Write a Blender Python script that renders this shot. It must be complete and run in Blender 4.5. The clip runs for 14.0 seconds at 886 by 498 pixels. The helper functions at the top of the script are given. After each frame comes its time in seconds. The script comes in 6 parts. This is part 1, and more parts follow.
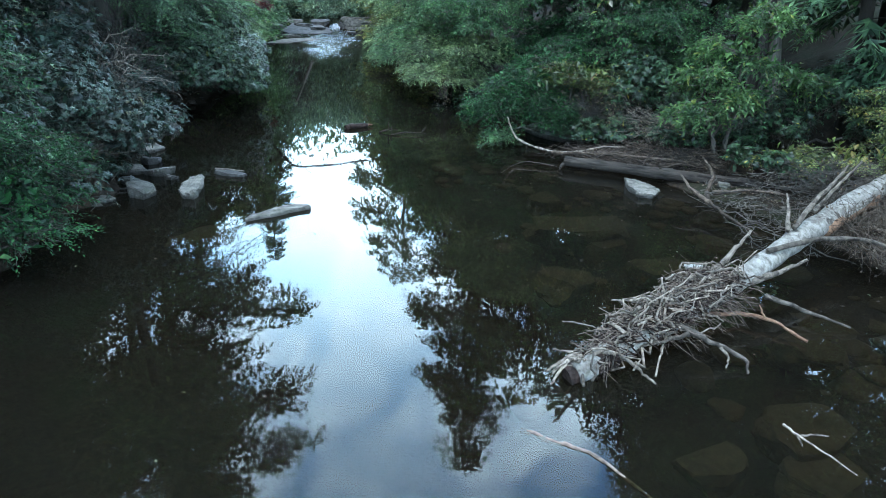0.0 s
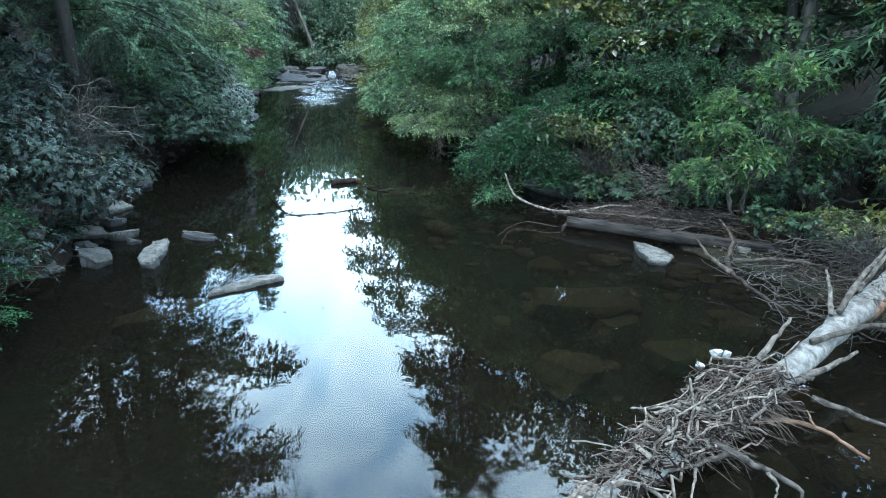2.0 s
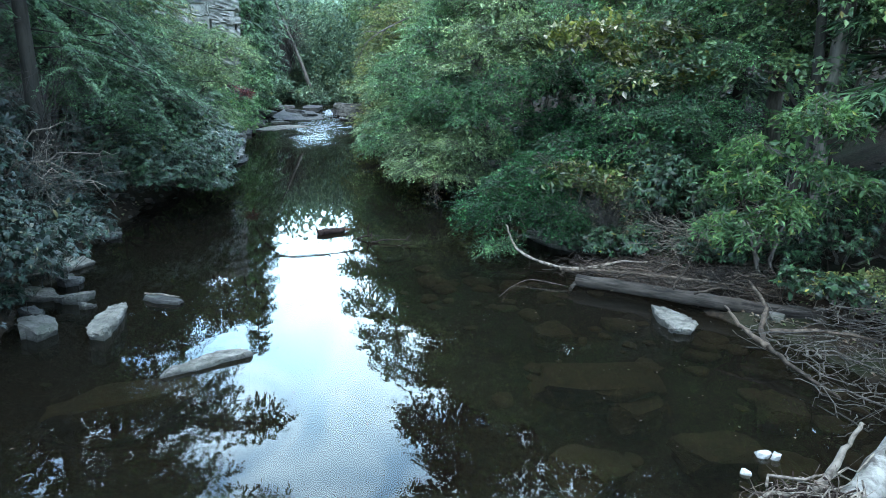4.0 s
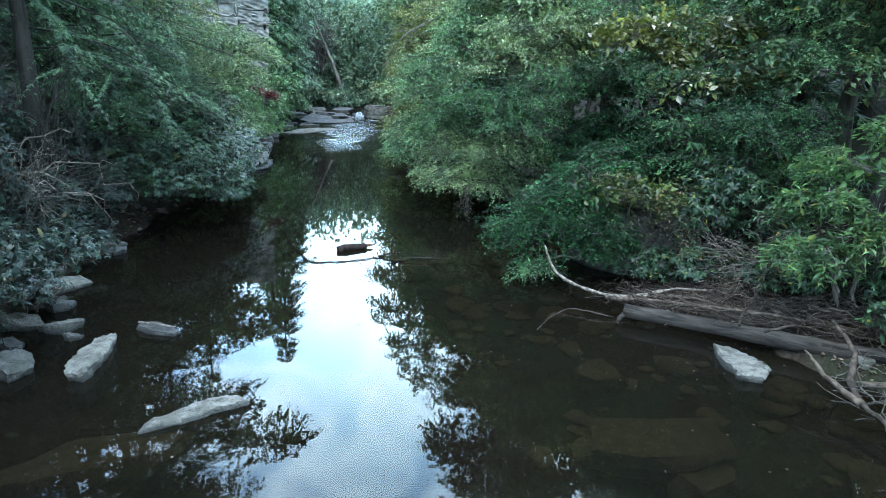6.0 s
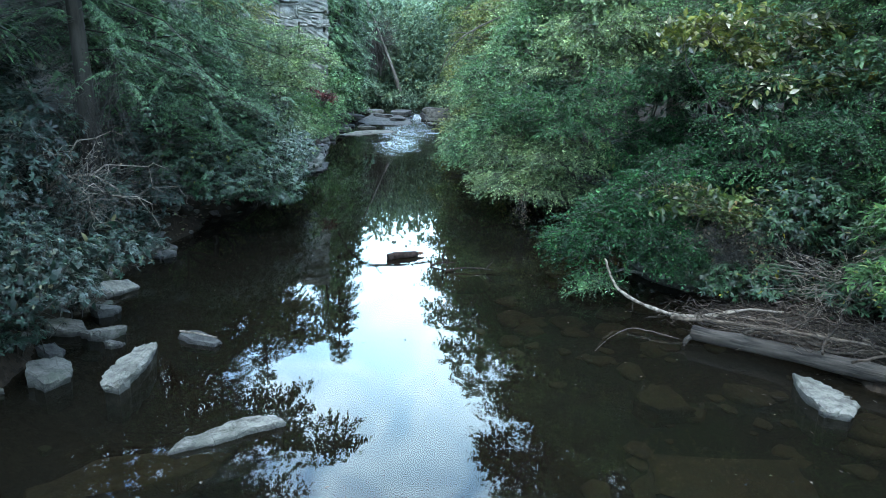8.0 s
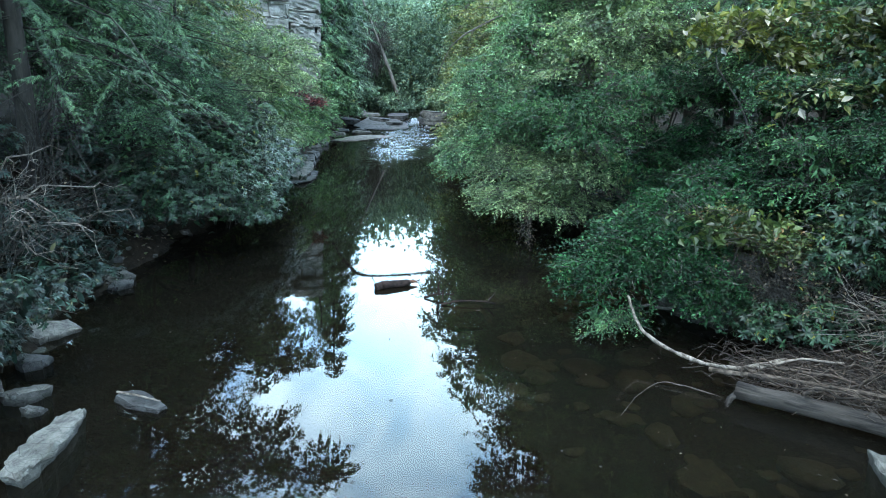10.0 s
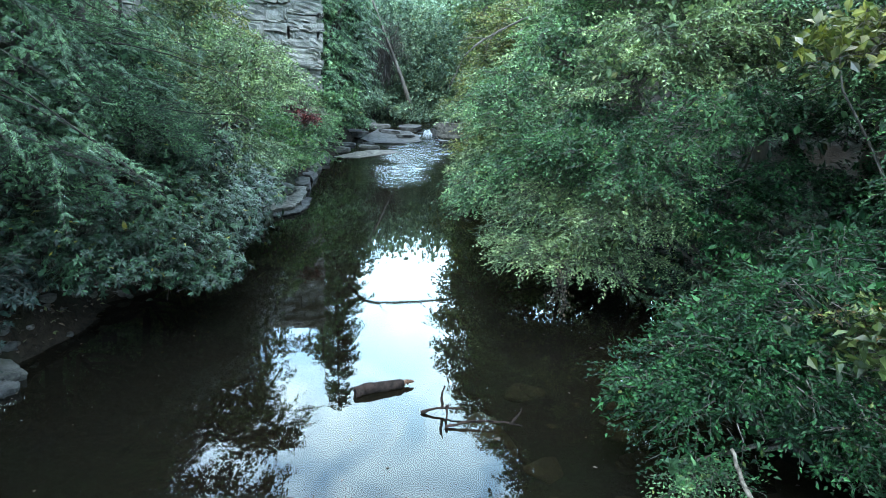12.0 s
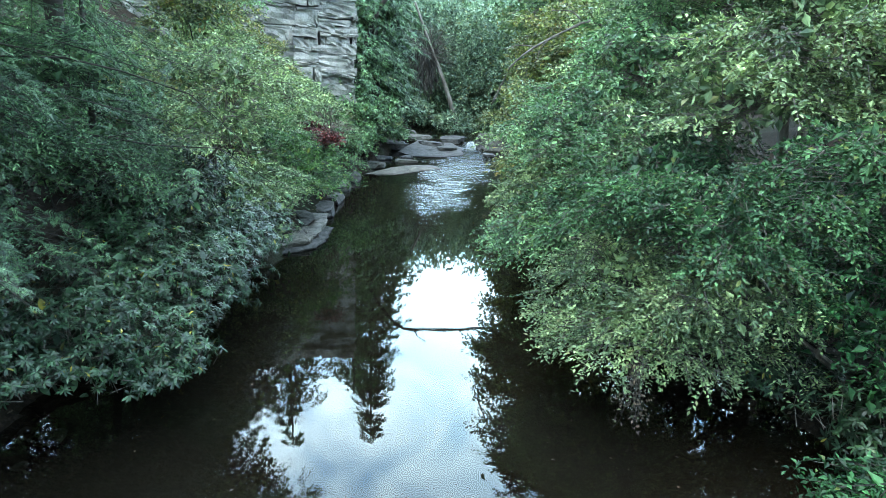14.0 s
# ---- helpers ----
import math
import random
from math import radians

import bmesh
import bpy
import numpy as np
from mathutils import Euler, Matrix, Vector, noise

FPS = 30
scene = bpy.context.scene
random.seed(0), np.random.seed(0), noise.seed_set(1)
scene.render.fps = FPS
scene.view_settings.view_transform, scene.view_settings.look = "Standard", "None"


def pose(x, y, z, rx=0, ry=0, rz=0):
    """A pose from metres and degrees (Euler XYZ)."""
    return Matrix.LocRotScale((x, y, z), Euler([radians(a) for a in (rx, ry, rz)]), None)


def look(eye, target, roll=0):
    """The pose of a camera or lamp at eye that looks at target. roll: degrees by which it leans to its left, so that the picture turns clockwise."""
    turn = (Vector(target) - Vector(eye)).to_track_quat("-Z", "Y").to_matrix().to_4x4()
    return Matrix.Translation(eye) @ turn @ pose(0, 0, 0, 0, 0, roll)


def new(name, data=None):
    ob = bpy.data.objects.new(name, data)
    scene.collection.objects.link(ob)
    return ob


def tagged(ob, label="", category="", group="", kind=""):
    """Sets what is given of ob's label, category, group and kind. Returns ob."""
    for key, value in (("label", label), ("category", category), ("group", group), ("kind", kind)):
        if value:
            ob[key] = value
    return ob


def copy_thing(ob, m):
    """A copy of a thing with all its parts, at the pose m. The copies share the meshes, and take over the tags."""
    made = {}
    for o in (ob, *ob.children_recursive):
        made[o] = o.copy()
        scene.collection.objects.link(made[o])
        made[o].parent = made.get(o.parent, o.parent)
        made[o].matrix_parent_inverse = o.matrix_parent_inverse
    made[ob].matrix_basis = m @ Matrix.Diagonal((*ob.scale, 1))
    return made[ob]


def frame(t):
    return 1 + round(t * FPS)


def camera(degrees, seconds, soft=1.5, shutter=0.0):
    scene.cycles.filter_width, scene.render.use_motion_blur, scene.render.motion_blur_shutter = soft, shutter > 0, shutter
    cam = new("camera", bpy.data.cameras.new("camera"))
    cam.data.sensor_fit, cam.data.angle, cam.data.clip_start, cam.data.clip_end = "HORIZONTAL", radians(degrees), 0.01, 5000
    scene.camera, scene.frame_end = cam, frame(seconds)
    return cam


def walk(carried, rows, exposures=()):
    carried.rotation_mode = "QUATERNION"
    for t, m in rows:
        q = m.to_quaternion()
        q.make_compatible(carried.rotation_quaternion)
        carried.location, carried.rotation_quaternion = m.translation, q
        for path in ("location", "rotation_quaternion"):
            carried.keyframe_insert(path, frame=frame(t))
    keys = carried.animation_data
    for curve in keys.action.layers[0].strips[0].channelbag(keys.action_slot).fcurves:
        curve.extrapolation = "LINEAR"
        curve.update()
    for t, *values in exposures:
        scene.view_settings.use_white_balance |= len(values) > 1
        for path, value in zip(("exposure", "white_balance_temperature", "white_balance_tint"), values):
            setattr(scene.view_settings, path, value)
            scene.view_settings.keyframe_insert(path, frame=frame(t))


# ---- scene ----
cam = camera(64.5, 14.0, 0.65)
METRES, EYE, TILT, LEAN, TURN = 16.0, 4.5, -21.2, -2.0, 0.0
ROWS = [
    (0.0, 0.0, 0.0, 0.0, 0.0, -0.0, 0.0),
    (0.5, 0.0026, 0.0239, 0.0098, -0.01, 0.77, -0.01),
    (1.0, 0.0057, 0.048, 0.0193, -0.03, 1.66, -0.02),
    (1.5, 0.0082, 0.0727, 0.0286, -0.08, 2.56, -0.03),
    (2.0, 0.0105, 0.0978, 0.038, -0.09, 3.49, -0.04),
    (2.5, 0.0123, 0.1225, 0.0482, -0.13, 4.6, -0.06),
    (3.0, 0.014, 0.1475, 0.0585, -0.18, 5.85, -0.1),
    (3.2, 0.0147, 0.1576, 0.0626, -0.2, 6.36, -0.1),
    (5.3, 0.0184, 0.2624, 0.104, 1.02, 6.42, -0.56),
    (5.5, 0.0187, 0.2724, 0.1079, 1.49, 6.43, -0.73),
    (6.0, 0.0195, 0.2977, 0.1175, 2.44, 6.45, -1.05),
    (6.5, 0.0205, 0.3231, 0.1277, 3.33, 6.48, -1.36),
    (7.0, 0.0213, 0.3388, 0.1341, 4.25, 6.55, -1.73),
    (7.5, 0.0211, 0.3399, 0.1344, 5.53, 6.48, -2.21),
    (8.0, 0.021, 0.3403, 0.1335, 6.88, 6.46, -2.72),
    (8.2, 0.021, 0.3408, 0.1337, 6.9, 6.46, -2.72),
    (10.3, 0.006, 0.4965, 0.1968, 6.86, 6.6, -2.68),
    (10.5, 0.0036, 0.5203, 0.2064, 6.86, 6.62, -2.68),
    (11.0, -0.0026, 0.5843, 0.2341, 6.95, 6.73, -2.7),
    (11.5, -0.0086, 0.6467, 0.2632, 7.19, 6.8, -2.84),
    (12.0, -0.0155, 0.706, 0.2937, 8.17, 6.85, -3.21),
    (12.5, -0.0227, 0.763, 0.3228, 8.95, 6.91, -3.55),
    (13.0, -0.029, 0.8174, 0.3489, 9.95, 6.92, -3.94),
    (13.5, -0.0342, 0.8675, 0.3721, 10.68, 6.9, -4.21),
    (14.0, -0.0389, 0.9138, 0.3927, 11.76, 6.86, -4.63),
]
walk(cam, [(t, pose(0, 0, EYE, TILT, LEAN, TURN) @ pose(METRES * x, METRES * y, METRES * z, 90 + pitch, roll, yaw)) for t, x, y, z, yaw, pitch, roll in ROWS],
     [(0.0, 1.0, 6050, 8), (6.0, 1.14, 6100, 7), (8.0, 1.09, 6100, 7), (11.0, 1.13, 6200, 6), (14.0, 1.36, 6450, 5)])

# ---- world and light ----
world = bpy.data.worlds.new("sky")
scene.world = world
world.use_nodes = True
wn, wl = world.node_tree.nodes, world.node_tree.links
wn.clear()
w_out, w_bg, w_sky = wn.new("ShaderNodeOutputWorld"), wn.new("ShaderNodeBackground"), wn.new("ShaderNodeTexSky")
w_sky.sky_type, w_sky.sun_disc = "NISHITA", False
w_sky.sun_elevation, w_sky.sun_rotation = radians(24), radians(-8)
w_sky.dust_density, w_sky.ozone_density = 0.6, 1.6
w_tc, w_map, w_noise, w_ramp, w_mix = (wn.new("ShaderNodeTexCoord"), wn.new("ShaderNodeMapping"), wn.new("ShaderNodeTexNoise"),
                                       wn.new("ShaderNodeValToRGB"), wn.new("ShaderNodeMixRGB"))
w_map.inputs["Scale"].default_value = (3.4, 1.1, 4.4)
w_map.inputs["Rotation"].default_value = (0.3, 0.2, 0.5)
w_noise.inputs["Scale"].default_value = 2.6
w_noise.inputs["Detail"].default_value = 7
w_noise.inputs["Distortion"].default_value = 0.8
w_ramp.color_ramp.elements[0].position, w_ramp.color_ramp.elements[1].position = 0.36, 0.66
w_mix.inputs[2].default_value = (29, 37.5, 42.5, 1)
wl.new(w_tc.outputs["Generated"], w_map.inputs["Vector"])
wl.new(w_map.outputs["Vector"], w_noise.inputs["Vector"])
wl.new(w_noise.outputs["Fac"], w_ramp.inputs["Fac"])
w_xyz, w_up, w_thin = wn.new("ShaderNodeSeparateXYZ"), wn.new("ShaderNodeMapRange"), wn.new("ShaderNodeMath")
w_up.inputs["From Min"].default_value, w_up.inputs["From Max"].default_value = 0.5, 0.72
w_up.inputs["To Min"].default_value, w_up.inputs["To Max"].default_value = 1.0, 0.6
w_thin.operation = "MULTIPLY"
wl.new(w_tc.outputs["Generated"], w_xyz.inputs[0])
wl.new(w_xyz.outputs["Z"], w_up.inputs["Value"])
wl.new(w_ramp.outputs["Color"], w_thin.inputs[0])
wl.new(w_up.outputs["Result"], w_thin.inputs[1])
wl.new(w_thin.outputs[0], w_mix.inputs[0])
w_blue = wn.new("ShaderNodeMixRGB")
w_blue.blend_type, w_blue.inputs[0].default_value, w_blue.inputs[2].default_value = "MULTIPLY", 1.0, (1.4, 2.3, 3.0, 1)
wl.new(w_sky.outputs["Color"], w_blue.inputs[1])
wl.new(w_blue.outputs["Color"], w_mix.inputs[1])
wl.new(w_mix.outputs["Color"], w_bg.inputs["Color"])
wl.new(w_bg.outputs["Background"], w_out.inputs["Surface"])
w_bg.inputs["Strength"].default_value = 0.2
sun = new("sun", bpy.data.lights.new("sun", "SUN"))
sun.data.energy, sun.data.angle, sun.data.color = 1.7, radians(35), (1.0, 0.97, 0.92)
sun.matrix_world = look((0, 0, 40), (0.06, 0.22, 39.2))

# ---- materials ----


class Mat:
    """A node material with a principled shader and short ways to add textures."""

    def __init__(self, name, color, rough=0.7, metal=0.0, spec=0.4):
        self.m = bpy.data.materials.new(name)
        self.m.use_nodes = True
        self.n, self.l = self.m.node_tree.nodes, self.m.node_tree.links
        self.b = self.n["Principled BSDF"]
        self.b.inputs["Base Color"].default_value = (*color, 1)
        self.b.inputs["Roughness"].default_value = rough
        self.b.inputs["Metallic"].default_value = metal
        self.b.inputs["Specular IOR Level"].default_value = spec

    def pos(self, scale=(1, 1, 1), local=False):
        if local:
            src = self.n.new("ShaderNodeTexCoord").outputs["Object"]
        else:
            src = self.n.new("ShaderNodeNewGeometry").outputs["Position"]
        mp = self.n.new("ShaderNodeMapping")
        mp.inputs["Scale"].default_value = scale
        self.l.new(src, mp.inputs["Vector"])
        return mp.outputs["Vector"]

    def noise(self, scale, detail=5, rough=0.6, stretch=(1, 1, 1), local=False, distort=0.0):
        t = self.n.new("ShaderNodeTexNoise")
        t.inputs["Scale"].default_value, t.inputs["Detail"].default_value = scale, detail
        t.inputs["Roughness"].default_value, t.inputs["Distortion"].default_value = rough, distort
        self.l.new(self.pos(stretch, local), t.inputs["Vector"])
        return t.outputs["Fac"]

    def voronoi(self, scale, stretch=(1, 1, 1), feature="F1", out="Distance"):
        t = self.n.new("ShaderNodeTexVoronoi")
        t.feature = feature
        t.inputs["Scale"].default_value = scale
        self.l.new(self.pos(stretch), t.inputs["Vector"])
        return t.outputs[out]

    def ramp(self, fac, stops):
        r = self.n.new("ShaderNodeValToRGB")
        e = r.color_ramp.elements
        while len(e) < len(stops):
            e.new(0.5)
        for i, (p, c) in enumerate(stops):
            e[i].position = p
            e[i].color = (*c, 1) if len(c) == 3 else c
        self.l.new(fac, r.inputs["Fac"])
        return r.outputs["Color"]

    def mix(self, fac, a, b, mode="MIX"):
        x = self.n.new("ShaderNodeMixRGB")
        x.blend_type = mode
        for sock, v in ((x.inputs[0], fac), (x.inputs[1], a), (x.inputs[2], b)):
            if isinstance(v, (int, float)):
                sock.default_value = v
            elif isinstance(v, tuple):
                sock.default_value = (*v, 1)
            else:
                self.l.new(v, sock)
        return x.outputs["Color"]

    def color(self, c):
        self.l.new(c, self.b.inputs["Base Color"])
        return self

    def rough(self, fac, lo, hi):
        r = self.n.new("ShaderNodeMapRange")
        r.inputs["To Min"].default_value, r.inputs["To Max"].default_value = lo, hi
        self.l.new(fac, r.inputs["Value"])
        self.l.new(r.outputs["Result"], self.b.inputs["Roughness"])
        return self

    def bump(self, h, strength=0.5, dist=0.02):
        b = self.n.new("ShaderNodeBump")
        b.inputs["Strength"].default_value, b.inputs["Distance"].default_value = strength, dist
        self.l.new(h, b.inputs["Height"])
        self.l.new(b.outputs["Normal"], self.b.inputs["Normal"])
        return self


def leaf_mat(name, a, b, c=None, share=0.06, rough=0.42, through_light=0.2, spec=0.35, big=0.6):
    """Leaves: colour runs from a to b leaf by leaf, and a share of them is c; light comes through."""
    m = Mat(name, a, rough, spec=spec)
    g = m.n.new("ShaderNodeNewGeometry")
    isl = g.outputs["Random Per Island"]
    col = m.mix(m.ramp(isl, [(0, (0, 0, 0)), (0.55, (0.3, 0.3, 0.3)), (1, (1, 1, 1))]), tuple(0.55 * x for x in a), tuple(1.35 * x for x in b))
    if c:
        col = m.mix(m.ramp(isl, [(1 - share, (0, 0, 0)), (min(1.0, 1 - share + 0.01), (1, 1, 1))]), col, c)
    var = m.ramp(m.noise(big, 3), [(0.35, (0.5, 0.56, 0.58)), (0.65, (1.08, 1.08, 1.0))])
    # Lit and shaded clumps put into the leaf colour as random noise.
    clump_shade = m.ramp(m.noise(2.4, 2), [(0.36, (0.46, 0.5, 0.53)), (0.62, (1.36, 1.32, 1.2))])
    col = m.mix(1.0, m.mix(1.0, col, var, "MULTIPLY"), clump_shade, "MULTIPLY")
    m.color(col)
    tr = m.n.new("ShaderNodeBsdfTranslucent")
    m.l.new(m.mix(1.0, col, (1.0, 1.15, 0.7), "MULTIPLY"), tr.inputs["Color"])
    mx = m.n.new("ShaderNodeMixShader")
    mx.inputs[0].default_value = through_light
    m.l.new(m.b.outputs[0], mx.inputs[1])
    m.l.new(tr.outputs[0], mx.inputs[2])
    m.l.new(mx.outputs[0], m.n["Material Output"].inputs["Surface"])
    return m.m


# Deep green made darker: the shade of low foliage put into the colour.
L_DEEP_SHADE = leaf_mat("leaf_deep_green_shaded", (0.00924, 0.0368, 0.015), (0.0305, 0.095, 0.0352), (0.1, 0.12, 0.04), 0.02, rough=0.5, spec=0.22)
L_SHRUB = leaf_mat("leaf_shrub", (0.0746, 0.158, 0.0809), (0.179, 0.3, 0.148), (0.16, 0.18, 0.06), 0.03, spec=0.3)
L_YELLOW = leaf_mat("leaf_yellowing", (0.117, 0.172, 0.0604), (0.235, 0.241, 0.0788), (0.24, 0.18, 0.06), 0.12)
# Darker than leaf_shrub: shade under the right-bank trees put into the colour.
L_MID_SHADE = leaf_mat("leaf_mid_green_shaded", (0.03, 0.082, 0.04), (0.082, 0.165, 0.074), (0.12, 0.15, 0.05), 0.03, rough=0.5, spec=0.22)
# Olive take on leaf_yellowing, darkened to put the bank's shade into it.
L_OLIVE = leaf_mat("leaf_olive", (0.05, 0.085, 0.026), (0.115, 0.14, 0.042), (0.17, 0.1, 0.04), 0.1)
L_PALE = leaf_mat("leaf_pale", (0.154, 0.246, 0.115), (0.316, 0.386, 0.199), (0.2, 0.2, 0.1), 0.05)
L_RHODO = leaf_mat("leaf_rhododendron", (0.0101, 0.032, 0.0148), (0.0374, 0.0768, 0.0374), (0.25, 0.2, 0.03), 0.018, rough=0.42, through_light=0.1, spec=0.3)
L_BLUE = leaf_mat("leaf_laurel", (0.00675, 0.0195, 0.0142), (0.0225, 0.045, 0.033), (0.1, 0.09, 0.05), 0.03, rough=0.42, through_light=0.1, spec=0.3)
L_MAPLE = leaf_mat("leaf_bright", (0.068, 0.145, 0.058), (0.128, 0.212, 0.0935), (0.2, 0.22, 0.07), 0.06, through_light=0.4)
L_BIG = leaf_mat("leaf_magnolia", (0.12, 0.16, 0.05), (0.24, 0.22, 0.06), (0.42, 0.36, 0.3), 0.16, through_light=0.35)
L_HEM = leaf_mat("needles_hemlock", (0.052, 0.108, 0.0626), (0.111, 0.19, 0.0978), None, 0, rough=0.55, through_light=0.25)
L_TREE = leaf_mat("leaf_canopy", (0.084, 0.156, 0.0731), (0.182, 0.25, 0.114), (0.2, 0.16, 0.04), 0.05)
# Canopy green made paler and bluer: distance haze put into the leaf colour.
L_FAR = leaf_mat("leaf_far_haze", (0.137, 0.233, 0.168), (0.274, 0.358, 0.253), (0.2, 0.19, 0.07), 0.06)
L_RED = leaf_mat("leaf_red", (0.1, 0.014, 0.016), (0.18, 0.03, 0.028), None, 0)
L_DRY = leaf_mat("leaf_dry", (0.09, 0.06, 0.045), (0.17, 0.12, 0.09), (0.1, 0.11, 0.05), 0.2, through_light=0.15)


def bark_mat(name, lo, hi, scale=6.0, stretch=(1, 1, 0.15), bump=0.6, moss=None, many=False):
    m = Mat(name, lo, 0.85, spec=0.2)
    f = m.noise(scale, 8, 0.65, stretch, local=True, distort=0.3)
    big = m.noise(1.3, 3, local=True)
    col = m.ramp(f, [(0.4, lo), (0.62, hi)])
    col = m.mix(m.ramp(big, [(0.4, (0, 0, 0)), (0.75, (0.6, 0.6, 0.6))]), col, tuple(0.5 * (x + y) for x, y in zip(lo, hi)))
    pick = m.n.new("ShaderNodeObjectInfo").outputs["Random"]
    shade = m.mix(1.0, m.ramp(pick, [(0.0, (0.4, 0.39, 0.38)), (1.0, (1.5, 1.45, 1.38))]), m.ramp(m.n.new("ShaderNodeNewGeometry").outputs["Random Per Island"], [(0.0, (0.6, 0.6, 0.6)), (1.0, (1.1, 1.1, 1.1))]), "MULTIPLY")
    if many:
        col = m.mix(1.0, col, shade, "MULTIPLY")
    if moss:
        col = m.mix(m.ramp(m.noise(2.6, 6, local=True), [(0.56, (0, 0, 0)), (0.64, (0.85, 0.85, 0.85))]), col, moss)
    return m.color(col).bump(f, bump, 0.03).m


BARK = bark_mat("bark", (0.05, 0.042, 0.036), (0.16, 0.14, 0.12))
BARK_DARK = bark_mat("bark_dark", (0.014, 0.012, 0.01), (0.045, 0.039, 0.033))
TWIG = bark_mat("twig_bark", (0.032, 0.029, 0.026), (0.12, 0.11, 0.098), 20, (1, 1, 1), 0.2, None, True)
DRIFT = bark_mat("driftwood", (0.04, 0.033, 0.027), (0.235, 0.205, 0.175), 9, (1, 1, 1), 0.6, None, True)
DRIFT_TRUNK = bark_mat("driftwood_trunk", (0.085, 0.077, 0.067), (0.25, 0.238, 0.215), 9, (1, 1, 1), 1.0, (0.028, 0.022, 0.018))
DEAD = bark_mat("dead_stick", (0.026, 0.02, 0.016), (0.15, 0.12, 0.1), 11, (1, 1, 1), 0.4, None, True)
LOGBARK = bark_mat("log_bark", (0.006, 0.0045, 0.004), (0.058, 0.049, 0.041), 13, (0.1, 1, 1), 1.0, (0.032, 0.027, 0.022))
DEADPOLE = bark_mat("dead_pole", (0.016, 0.012, 0.009), (0.095, 0.075, 0.06), 10, (1, 1, 1), 0.5, None, True)
WETWOOD = bark_mat("wet_wood", (0.008, 0.005, 0.004), (0.032, 0.02, 0.016), 10, (1, 1, 1), 0.5)
REDWOOD = bark_mat("bare_heartwood", (0.08, 0.04, 0.025), (0.2, 0.125, 0.08), 8, (1, 1, 1), 0.4)


def rock_mat(name, lo, hi, lichen=None, scale=1.0, cracks=0.6):
    m = Mat(name, lo, 0.8, spec=0.35)
    f = m.noise(3.2 * scale, 9, 0.62)
    fine = m.noise(24 * scale, 6, 0.7)
    col = m.ramp(f, [(0.36, tuple(0.6 * x for x in lo)), (0.5, tuple(0.5 * a + 0.5 * b for a, b in zip(lo, hi))), (0.6, hi)])
    col = m.mix(0.35, col, m.ramp(fine, [(0.3, tuple(0.5 * x for x in lo)), (0.7, hi)]))
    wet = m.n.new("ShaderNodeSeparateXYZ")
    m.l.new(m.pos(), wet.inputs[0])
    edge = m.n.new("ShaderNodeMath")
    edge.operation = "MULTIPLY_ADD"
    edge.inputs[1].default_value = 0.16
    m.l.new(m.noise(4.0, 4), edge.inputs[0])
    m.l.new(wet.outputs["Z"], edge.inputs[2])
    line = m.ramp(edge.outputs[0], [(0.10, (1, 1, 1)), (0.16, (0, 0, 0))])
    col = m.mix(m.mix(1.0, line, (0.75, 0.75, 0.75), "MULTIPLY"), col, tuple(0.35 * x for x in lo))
    if lichen:
        col = m.mix(m.ramp(m.noise(1.7, 6), [(0.5, (0, 0, 0)), (0.62, (0.8, 0.8, 0.8))]), col, lichen)
    crack = m.ramp(m.voronoi(2.3 * scale, (1, 1, 2.2), "DISTANCE_TO_EDGE"), [(0.0, (0.35, 0.35, 0.35)), (0.035, (1, 1, 1))])
    col = m.mix(cracks, col, m.mix(1.0, col, crack, "MULTIPLY"))
    return m.color(col).bump(m.mix(0.35, m.mix(0.5, f, fine), crack, "MULTIPLY"), 1.0, 0.05).m


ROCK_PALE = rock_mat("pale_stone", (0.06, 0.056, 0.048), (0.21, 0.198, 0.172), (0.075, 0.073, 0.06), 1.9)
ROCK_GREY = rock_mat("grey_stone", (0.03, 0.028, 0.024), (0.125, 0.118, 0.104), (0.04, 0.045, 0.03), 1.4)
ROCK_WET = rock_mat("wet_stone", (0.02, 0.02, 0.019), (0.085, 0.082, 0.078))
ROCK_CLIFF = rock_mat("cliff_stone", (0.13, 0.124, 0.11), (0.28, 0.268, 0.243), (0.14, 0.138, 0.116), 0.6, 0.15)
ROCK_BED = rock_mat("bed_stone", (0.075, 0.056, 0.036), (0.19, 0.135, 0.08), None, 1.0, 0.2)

m = Mat("forest_floor", (0.06, 0.045, 0.03), 0.95, spec=0.15)
litter = m.voronoi(16, out="Color")
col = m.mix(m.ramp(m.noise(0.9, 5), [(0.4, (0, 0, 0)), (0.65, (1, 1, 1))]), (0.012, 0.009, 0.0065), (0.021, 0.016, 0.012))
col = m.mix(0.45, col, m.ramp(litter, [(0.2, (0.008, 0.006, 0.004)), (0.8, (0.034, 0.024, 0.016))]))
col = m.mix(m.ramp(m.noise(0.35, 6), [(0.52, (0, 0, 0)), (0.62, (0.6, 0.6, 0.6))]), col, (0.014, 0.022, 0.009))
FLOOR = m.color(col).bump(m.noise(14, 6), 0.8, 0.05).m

m = Mat("water", (0.02, 0.02, 0.02), 0.0)
wt = m.n.new("ShaderNodeBsdfTransparent")
wt.inputs["Color"].default_value = (0.36, 0.345, 0.26, 1)
silt = m.n.new("ShaderNodeBsdfDiffuse")
silt.inputs["Color"].default_value = (0.042, 0.038, 0.029, 1)
body = m.n.new("ShaderNodeMixShader")
body.inputs[0].default_value = 0.075
m.l.new(wt.outputs[0], body.inputs[1])
m.l.new(silt.outputs[0], body.inputs[2])
wg = m.n.new("ShaderNodeBsdfGlossy")
wg.inputs["Roughness"].default_value = 0.0
